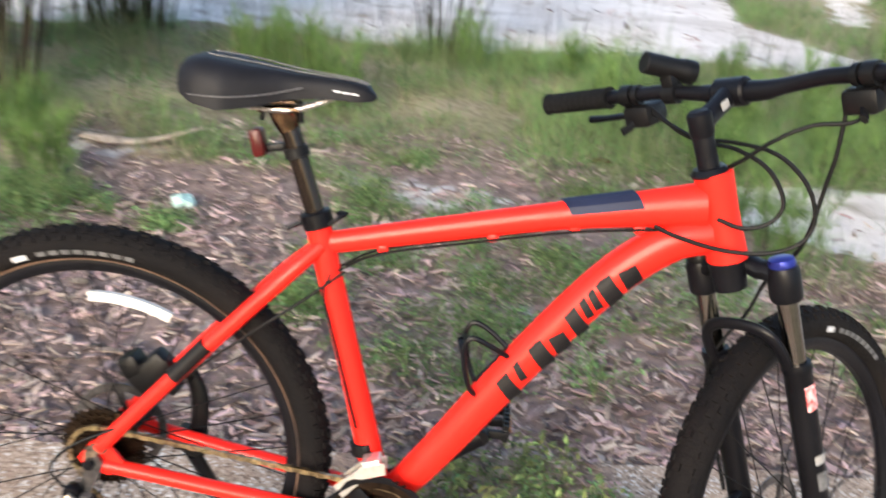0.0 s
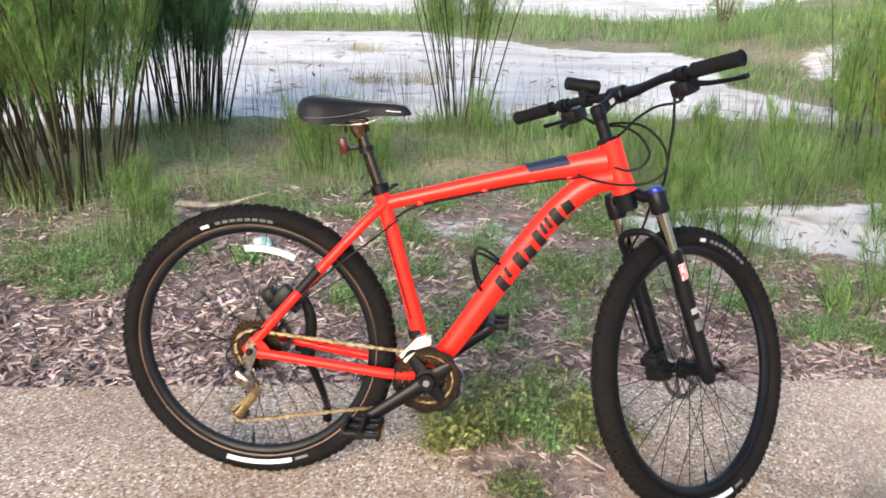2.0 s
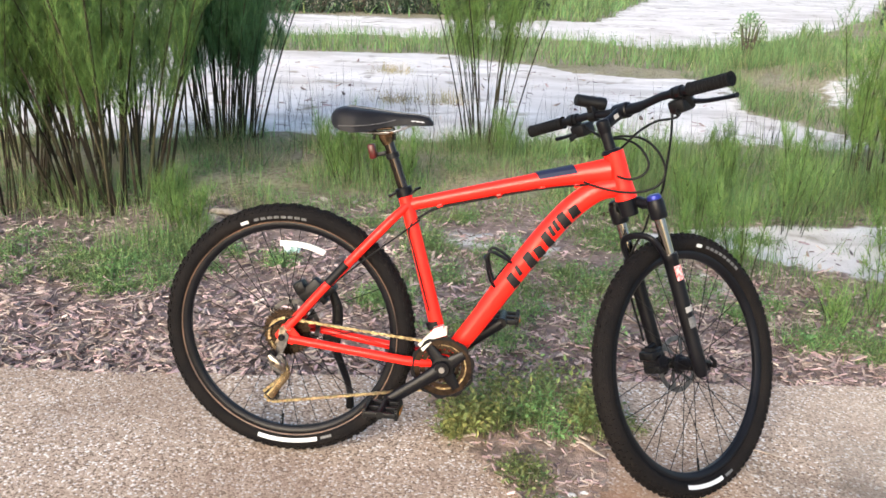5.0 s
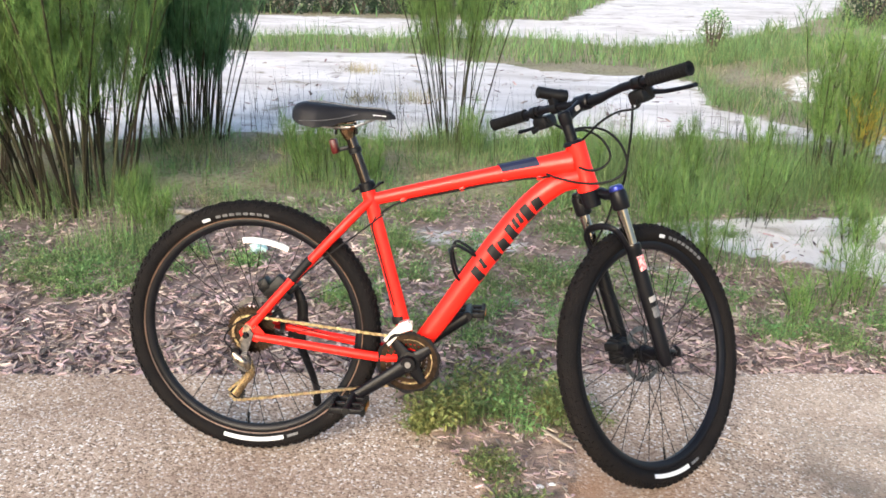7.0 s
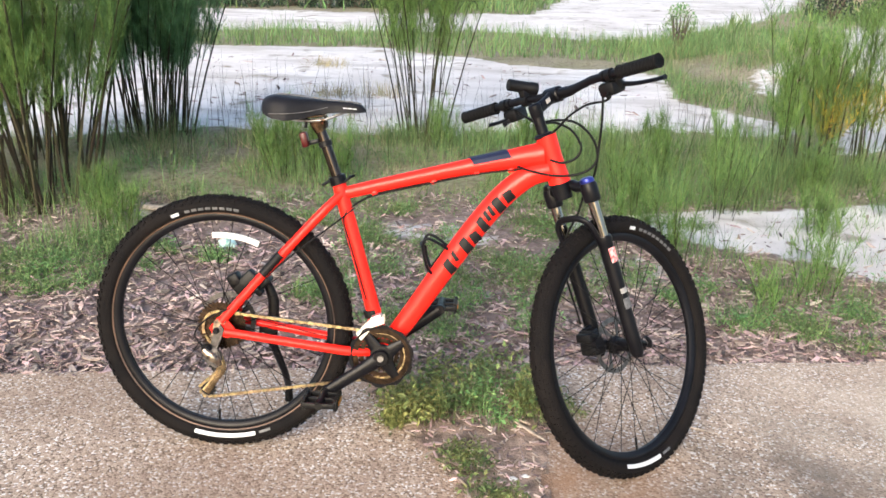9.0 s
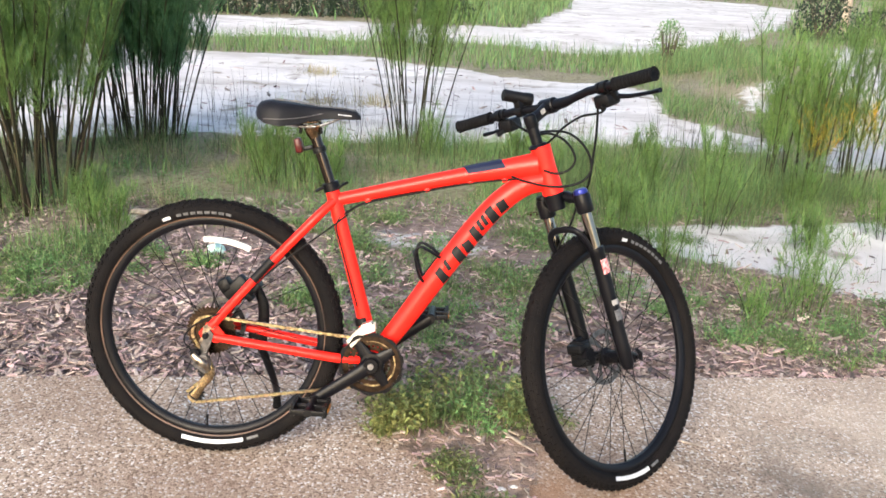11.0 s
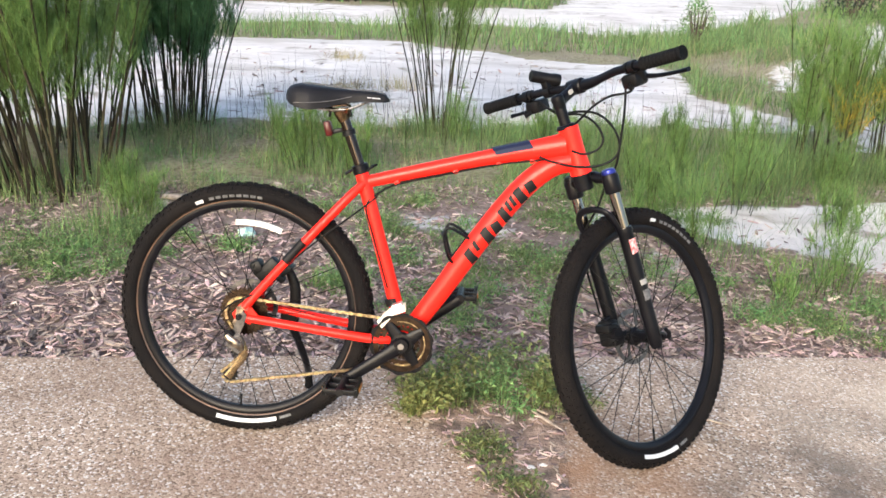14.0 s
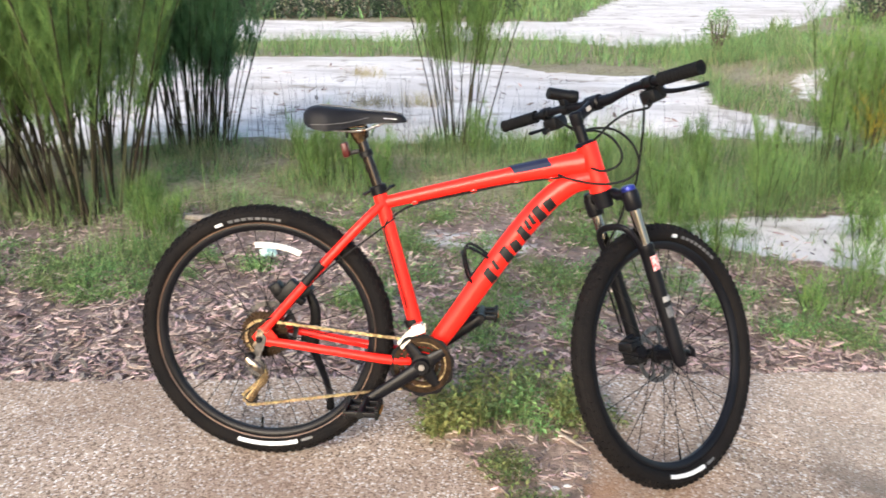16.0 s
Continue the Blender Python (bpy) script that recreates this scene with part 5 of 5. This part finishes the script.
def weeds(name, spots, mat, label, leaf=(0.010, 0.022), tall=(0.03, 0.14), per=26, spread=0.07):
    """Low branching ground cover: short stems, each with small folded leaves."""
    vs_, fs_ = [], []
    for x, y, z, sc in spots:
        for _ in range(int(per * sc)):
            a, q = rng.uniform(0, 6.283), spread * sc * math.sqrt(rng.random())
            hgt = rng.uniform(*tall) * sc * (1.15 - 0.6 * q / (spread * sc))
            c = Vector((x + q * math.cos(a), y + q * math.sin(a), z + hgt))
            lg = rng.uniform(*leaf)
            wd = lg * rng.uniform(0.35, 0.6)
            e = Euler((rng.normal(0, 0.5), rng.normal(-0.15, 0.5), rng.uniform(0, 6.283))).to_matrix()
            o = len(vs_)
            sd = Vector((math.sin(a), -math.cos(a), 0)) * 0.0011
            vs_ += [Vector((x + 0.5 * q * math.cos(a), y + 0.5 * q * math.sin(a), z)) - sd, Vector((x + 0.5 * q * math.cos(a), y + 0.5 * q * math.sin(a), z)) + sd, c]
            fs_.append((o, o + 1, o + 2))
            o += 3
            for q3 in ((0, 0, 0), (0.45, 0.5, 0.12), (1, 0, -0.08), (0.45, -0.5, 0.12), (0.5, 0, 0)):
                vs_.append(c + e @ Vector((q3[0] * lg, q3[1] * wd, q3[2] * lg)))
            fs_ += [(o, o + 4, o + 1), (o + 4, o + 2, o + 1), (o, o + 3, o + 4), (o + 4, o + 3, o + 2)]
    return raw(name, vs_, fs_, mat, None, label, "weeds", "stuff")


def patch(cx, cy, rx, ry, n, top=0.0):
    out, hearts = [], []
    for _ in range(max(3, n // 8)):
        a, q = rng.uniform(0, 6.283), math.sqrt(rng.random())
        hearts.append((q * math.cos(a), q * math.sin(a)))
    for k in range(n):
        u, v = hearts[k % len(hearts)]
        u, v = u + rng.normal(0, 0.13), v + rng.normal(0, 0.13)
        q = min(1.3, math.hypot(u, v))
        x, y = cx + rx * u, cy + ry * v
        z = 0.003 if y < edge_y(x) else ground_z(x, y)
        out.append((x, y, z, rng.uniform(0.6, 1.25) * (1.1 - 0.4 * q)))
    return out


# the weeds between the wheels
weeds("path_weeds", patch(0.70, 0.38, 0.26, 0.22, 46), M["weed"], "grey-green weeds growing over the path edge", tall=(0.005, 0.16), leaf=(0.011, 0.024), per=26)
weeds("path_weeds", patch(0.68, 0.34, 0.28, 0.23, 60) + patch(0.45, 0.20, 0.13, 0.05, 26) + patch(0.86, 0.26, 0.12, 0.12, 26), M["weedy"], "low yellow-green weeds growing over the path edge", tall=(0.005, 0.18), leaf=(0.013, 0.03), per=24)
weeds("path_weeds_low", patch(0.72, -0.05, 0.11, 0.07, 26) + patch(0.76, -0.24, 0.09, 0.06, 18) + patch(1.0, 0.30, 0.06, 0.05, 8), M["weedy"], "small weeds in the spilled soil", tall=(0.01, 0.06), per=18)
# green patches in the bed
bedp = []
for cx, cy, rx, ry, n in ((-1.22, 1.38, 0.36, 0.26, 130), (-1.0, 1.75, 0.25, 0.2, 70), (-0.7, 1.62, 0.25, 0.15, 26), (0.1, 1.15, 0.28, 0.22, 40), (0.72, 1.05, 0.45, 0.3, 80), (0.5, 1.75, 0.6, 0.4, 110), (1.05, 1.6, 0.45, 0.4, 80), (0.2, 2.35, 0.5, 0.3, 60), (1.3, 2.4, 0.6, 0.3, 80), (1.75, 1.35, 0.35, 0.2, 46), (2.1, 1.15, 0.4, 0.2, 44), (2.6, 1.5, 0.4, 0.2, 44), (-0.3, 2.6, 0.6, 0.3, 60), (-1.8, 1.6, 0.3, 0.5, 50), (-2.3, 1.3, 0.3, 0.4, 36), (2.2, 0.98, 0.25, 0.1, 18)):
    bedp += patch(cx, cy, rx, ry, n)
weeds("bed_weeds", bedp, M["weed"], "low green weeds spreading over the bark", tall=(0.006, 0.10), per=24, spread=0.085, leaf=(0.010, 0.024))
bg = [(x + rng.normal(0, 0.035), y + rng.normal(0, 0.035), z - 0.004, sc) for x, y, z, sc in bedp for _ in range(7)]
blades("bed_grass", bg, M["grass"], "short arching green grass spreading over the bark", "grass", h=(0.035, 0.14), w=(0.003, 0.006), lean=0.75, droop=0.9)
weeds("band_weeds", [(x, y, z, sc) for x, y, z, sc in scatter(240, (-3.5, 4.5), (2.3, 5.2), turf_ok)], M["weed"], "broad-leaved weeds among the grass", tall=(0.02, 0.16), per=30, spread=0.10, leaf=(0.009, 0.022))


def fennel(x, y, h, stems, spread, mat, label, bare=0.35, leaves=170, tip=None, thick=0.009, splay=0.18):
    """Tall feathery plant: a sheaf of woody stems, fine leaves on their upper part."""
    z0 = ground_z(x, y) - 0.02
    plant = thing("dog_fennel", label, "tall weed", Matrix.Translation((x, y, z0)), "tall weeds round the sand flat")
    svs, sfs, lvs, lfs, tvs, tfs = [], [], [], [], [], []
    for k in range(stems):
        a = rng.uniform(0, 6.283)
        q = spread * math.sqrt(rng.random())
        bx, by = q * math.cos(a), q * math.sin(a)
        hs = h * rng.uniform(0.7, 1.08)
        la = splay * (0.3 + q / spread) * rng.uniform(0.5, 1.4)
        dx, dy = math.cos(a + rng.normal(0, 0.6)) * la, math.sin(a + rng.normal(0, 0.6)) * la
        r0 = thick * rng.uniform(0.35, 1.0)
        yellow = tip and rng.random() < 0.85

        def at_(t):
            return Vector((bx + dx * hs * t * (0.6 + 0.4 * t), by + dy * hs * t * (0.6 + 0.4 * t), hs * t))

        o = len(svs)
        for i in range(7):
            t = i / 6
            c = at_(t)
            for j in range(4):
                b = j * math.pi / 2 + a
                svs.append(c + Vector((math.cos(b), math.sin(b), 0)) * r0 * (1 - 0.75 * t))
        for i in range(6):
            for j in range(4):
                sfs.append((o + 4 * i + j, o + 4 * i + (j + 1) % 4, o + 4 * i + 4 + (j + 1) % 4, o + 4 * i + 4 + j))
        for i in range(max(5, leaves // 30)):
            t = bare + (0.98 - bare) * (i + rng.random()) / max(5, leaves // 30)
            c = at_(t)
            b = rng.uniform(0, 6.283)
            size = (0.16 + 0.26 * rng.random()) * min(1.0, 0.12 + h / 1.5) * (1.1 - 0.5 * t)
            way = Vector((math.cos(b) * rng.uniform(0.35, 0.8), math.sin(b) * rng.uniform(0.35, 0.8), 1)).normalized()
            tip_ = c + way * size
            sd = Vector((-way.y, way.x, 0)).normalized() * 0.0016
            oo = len(svs)
            svs += [c - sd, c + sd, tip_]
            sfs.append((oo, oo + 1, oo + 2))
            for j in range(int(96 * size / 0.3)):
                u = 0.05 + 1.0 * rng.random()
                p0 = c + way * size * u
                e = rng.uniform(0, 6.283)
                rr = rng.uniform(0.025, 0.075) * (1.2 - 0.6 * u)
                p2 = p0 + Vector((math.cos(e) * rr, math.sin(e) * rr, rr * rng.uniform(0.3, 2.0)))
                sd = Vector((-math.sin(e), math.cos(e), rng.normal(0, 0.5))) * rng.uniform(0.0008, 0.0016)
                use_v, use_f = (tvs, tfs) if yellow and rng.random() < 0.75 and t < bare + (1 - bare) * tip * rng.uniform(0.4, 1.5) else (lvs, lfs)
                oo = len(use_v)
                use_v += [p0 - sd, p0 + sd, p2]
                use_f.append((oo, oo + 1, oo + 2))
    raw("stems", svs, sfs, M["stem"], plant, "woody brown stems", kind="stuff")
    raw("foliage", lvs, lfs, mat, plant, "fine feathery leaves", kind="stuff")
    if tvs:
        raw("lower_foliage", tvs, tfs, M["fennel_y"], plant, "yellowed lower leaves", kind="stuff")
    return plant


TALL = "tall feathery green weed with brown stems"
fennel(-1.85, 2.62, 1.75, 40, 0.36, M["fennel"], TALL, 0.34, 760, thick=0.014, splay=0.26)
fennel(-2.45, 2.40, 1.8, 34, 0.36, M["fennel"], TALL, 0.3, 680, thick=0.013, splay=0.22)
fennel(-2.75, 3.4, 1.8, 28, 0.4, M["fennel_dark"], "tall dark green feathery weed", 0.3, 600, splay=0.2)
fennel(-2.35, 3.75, 1.7, 26, 0.3, M["fennel"], TALL, 0.34, 560, splay=0.2, thick=0.010)
fennel(-1.95, 4.6, 1.7, 64, 0.30, M["fennel_dark"], "tall dark green feathery weed with a sheaf of stems", 0.38, 700, splay=0.2, thick=0.010)
fennel(0.14, 4.95, 1.75, 30, 0.20, M["fennel"], "tall thin feathery weed before the sand", 0.44, 480, splay=0.2, thick=0.007)
fennel(2.76, 4.0, 1.12, 8, 0.09, M["fennel"], "green feathery weed with dark stems", 0.28, 520, splay=0.1, thick=0.009)
fennel(2.99, 3.92, 1.1, 10, 0.10, M["fennel"], "green feathery weed yellowing at its base", 0.25, 520, tip=0.22, splay=0.1, thick=0.009)
fennel(3.34, 4.05, 1.3, 9, 0.13, M["fennel"], "green feathery weed yellowing at its base", 0.25, 520, tip=0.2, splay=0.14, thick=0.009)
fennel(3.95, 4.8, 1.3, 7, 0.16, M["fennel"], "green feathery weed on the bank", 0.15, 420, splay=0.18, thick=0.007)
fennel(2.05, 2.75, 0.5, 6, 0.1, M["fennel"], "small feathery weed beside the sand", 0.1, 200, splay=0.2, thick=0.004)
fennel(1.55, 3.1, 0.5, 6, 0.12, M["fennel"], "small feathery weed among the grass", 0.1, 200, splay=0.2, thick=0.004)
fennel(1.62, 1.78, 0.5, 7, 0.09, M["fennel"], "small feathery weed beside the sand", 0.08, 220, splay=0.22, thick=0.004)
fennel(2.2, 1.5, 0.36, 7, 0.12, M["fennel"], "small feathery weed in the bark", 0.08, 200, splay=0.3, thick=0.003)
fennel(1.98, 1.28, 0.24, 6, 0.1, M["fennel"], "small feathery weed in the bark", 0.08, 180, splay=0.35, thick=0.003)
fennel(2.28, 1.86, 0.38, 5, 0.1, M["fennel"], "small feathery weed beside the sand", 0.1, 180, splay=0.25, thick=0.003)

foot = []
for cx, cy, r, n in ((-1.85, 2.62, 0.5, 900), (-2.45, 2.4, 0.5, 700), (-1.95, 4.55, 0.42, 700), (0.14, 4.9, 0.3, 420), (2.9, 3.9, 0.4, 700), (3.4, 4.0, 0.35, 500)):
    for _ in range(n):
        a, q = rng.uniform(0, 6.283), r * math.sqrt(rng.random())
        x, y = cx + q * math.cos(a), cy + q * math.sin(a)
        foot.append((x, y, ground_z(x, y) - 0.005, 1.2 - 0.6 * q / r))
blades("undergrowth", foot, M["weed"], "green shoots at the foot of the tall weeds", "grass", h=(0.06, 0.34), w=(0.002, 0.005), lean=0.4)

YOUNG = (
    (-0.62, 3.35, 0.5), (-0.42, 3.5, 0.46), (-0.28, 3.3, 0.36), (-0.75, 3.65, 0.4), (-1.15, 1.95, 0.26), (-1.3, 2.15, 0.3), (0.35, 4.5, 0.36),
    (1.2, 3.7, 0.36), (1.55, 2.75, 0.34), (1.85, 3.6, 0.4), (2.2, 3.3, 0.34), (2.45, 4.3, 0.42), (1.0, 4.6, 0.26), (2.0, 4.6, 0.3), (2.75, 3.3, 0.36), (1.45, 2.15, 0.26), (2.55, 2.45, 0.26), (3.1, 2.9, 0.34),
)
for x, y, h in YOUNG:
    fennel(x, y, h, 9, 0.1, M["fennel"], "young feathery green weed growing in the grass", 0.06, 240, splay=0.22, thick=0.004)

# litter
bm = sweep(bmesh.new(), curve_points([(-1.16, 2.36, 0.03), (-1.02, 2.33, 0.035), (-0.88, 2.37, 0.04), (-0.70, 2.52, 0.07)], 14), along((0.03, 0.034, 0.02, 0.008), 14), 10, flat=0.5, up=(0, 0, 1))
tagged(link("fallen_branch", bm, M["stick"]), "pale dead branch lying on the bark", "branch")
bm = sweep(bmesh.new(), curve_points([(1.30, 0.262, 0.005), (1.38, 0.235, 0.006), (1.47, 0.2, 0.005)], 8), along((0.002, 0.005, 0.002), 8), 6, flat=0.6, up=(0, 0, 1))
tagged(link("twig", bm, M["stick"]), "pale dry twig on the concrete", "twig")
bm = sweep(bmesh.new(), curve_points([(0.84, 0.21, 0.01), (0.89, 0.14, 0.014), (0.94, 0.09, 0.01)], 8), along((0.004, 0.007, 0.003), 8), 6, flat=0.6, up=(0, 0, 1))
tagged(link("twig", bm, M["stick"]), "brown twig among the spilled bark", "twig")


def crumple(name, x, y, size, mat, label, category, seed):
    bm = bmesh.new()
    bmesh.ops.create_icosphere(bm, subdivisions=2, radius=1)
    z = (0.004 if y < edge_y(x) else ground_z(x, y)) + size[2] * 0.8
    for v in bm.verts:
        k = 1 + 0.5 * noise.noise(v.co * 1.7 + Vector((seed, 0, 0)))
        v.co = Vector((x, y, z)) + Vector((v.co.x * size[0], v.co.y * size[1], v.co.z * size[2])) * k
    tagged(link(name, bm, mat, smooth=False), label, category)


crumple("plastic_wrapper", -0.55, 1.84, (0.045, 0.05, 0.025), M["foil"], "crumpled pale green plastic wrapper on the bark", "litter", 1)
crumple("paper_scrap", -0.05, 1.27, (0.045, 0.02, 0.015), M["paper"], "scrap of white paper on the bark", "litter", 2)
crumple("pale_leaf", 0.835, -0.115, (0.014, 0.008, 0.004), M["paper"], "pale dry leaf on the path", "leaf", 3)
crumple("pale_leaf", 0.87, -0.10, (0.012, 0.006, 0.004), M["paper"], "pale dry leaf on the path", "leaf", 4)
crumple("pale_stone", -1.15, 2.05, (0.07, 0.05, 0.03), M["stick"], "pale flat stone among the bark", "stone", 5)
crumple("red_plastic_scrap", 1.07, 2.91, (0.06, 0.02, 0.015), M["red"], "strip of red plastic in the grass", "litter", 6)


# ---- the distance ----------------------------------------------------------
def bush(name, x, y, rx, ry, h, n, label, category, leaf=(0.05, 0.11), mat="hedge", group=""):
    z0 = ground_z(x, y)
    b = thing(name, label, category, Matrix.Translation((x, y, z0)), group)
    vs_, fs_ = [], []
    for _ in range(n):
        a, q = rng.uniform(0, 6.283), rng.random() ** 0.35
        t = rng.random()
        fat = math.sqrt(max(0.05, 1 - (max(0, t - 0.45) / 0.55) ** 2))
        bump = 1 + 0.3 * noise.noise((math.cos(a) * 2 + x, math.sin(a) * 2 + y, t * 3))
        c = Vector((rx * q * fat * bump * math.cos(a), ry * q * fat * bump * math.sin(a), h * t * (0.85 + 0.3 * bump - 0.15)))
        e = Euler((rng.uniform(0, 6.28), rng.uniform(0, 6.28), rng.uniform(0, 6.28))).to_matrix()
        lg = rng.uniform(*leaf)
        o = len(vs_)
        for q3 in ((-0.5, 0, 0), (0, 0.3, 0.05), (0.5, 0, 0), (0, -0.3, 0.05)):
            vs_.append(c + e @ Vector(q3) * lg)
        fs_.append((o, o + 1, o + 2, o + 3))
    tw = bmesh.new()
    for k in range(7):
        a = k * 0.9
        sweep(tw, [(0.1 * rx * math.cos(a), 0.1 * ry * math.sin(a), 0), (0.55 * rx * math.cos(a), 0.55 * ry * math.sin(a), h * 0.8)], [0.03, 0.008], 5, up=(1, 0, 0))
    part("woody_core", tw, M["trunkbark"], b)
    raw("leaves", vs_, fs_, M[mat], b, "dense small dark green leaves", kind="stuff")
    return b


for k in range(9):
    bush("hedge_shrub", -7.2 + 0.85 * k + 0.1 * math.sin(k * 5), 20.6 + 0.16 * k + 0.15 * math.sin(k * 3), 0.62, 0.5, 0.72 + 0.12 * math.sin(k * 2.3), 900, "low dark green hedge shrub along the sandy track", "shrub", group="hedge along the track")
bush("roadside_bush", 9.2, 21.6, 0.75, 0.6, 1.25, 1500, "rounded dark green bush beside the track", "bush")
bush("roadside_bush", 11.6, 23.8, 0.9, 0.6, 0.7, 1000, "low dark green bush beside the track", "bush")
bush("bank_shrub", 3.75, 13.2, 0.3, 0.3, 0.75, 1500, "small bright green shrub on the bank", "shrub", (0.02, 0.05), "weed")
bm = sweep(bmesh.new(), [(10.75, 24.3, 0.15), (10.78, 24.3, 1.2), (10.95, 24.3, 3.6)], [0.12, 0.11, 0.1], 12, up=(1, 0, 0))
tagged(link("wooden_post", bm, M["post"]), "weathered wooden post beside the bush", "post")
for k in range(12):
    bush("far_tree", -22 + 5.5 * k + 2 * math.sin(k * 7), 66 + 2 * math.sin(k * 3), 3.4, 2.2, 5 + 1.3 * math.sin(k * 1.9), 1500, "distant dark tree at the edge of the field", "tree", (0.3, 0.7), group="trees behind the field")
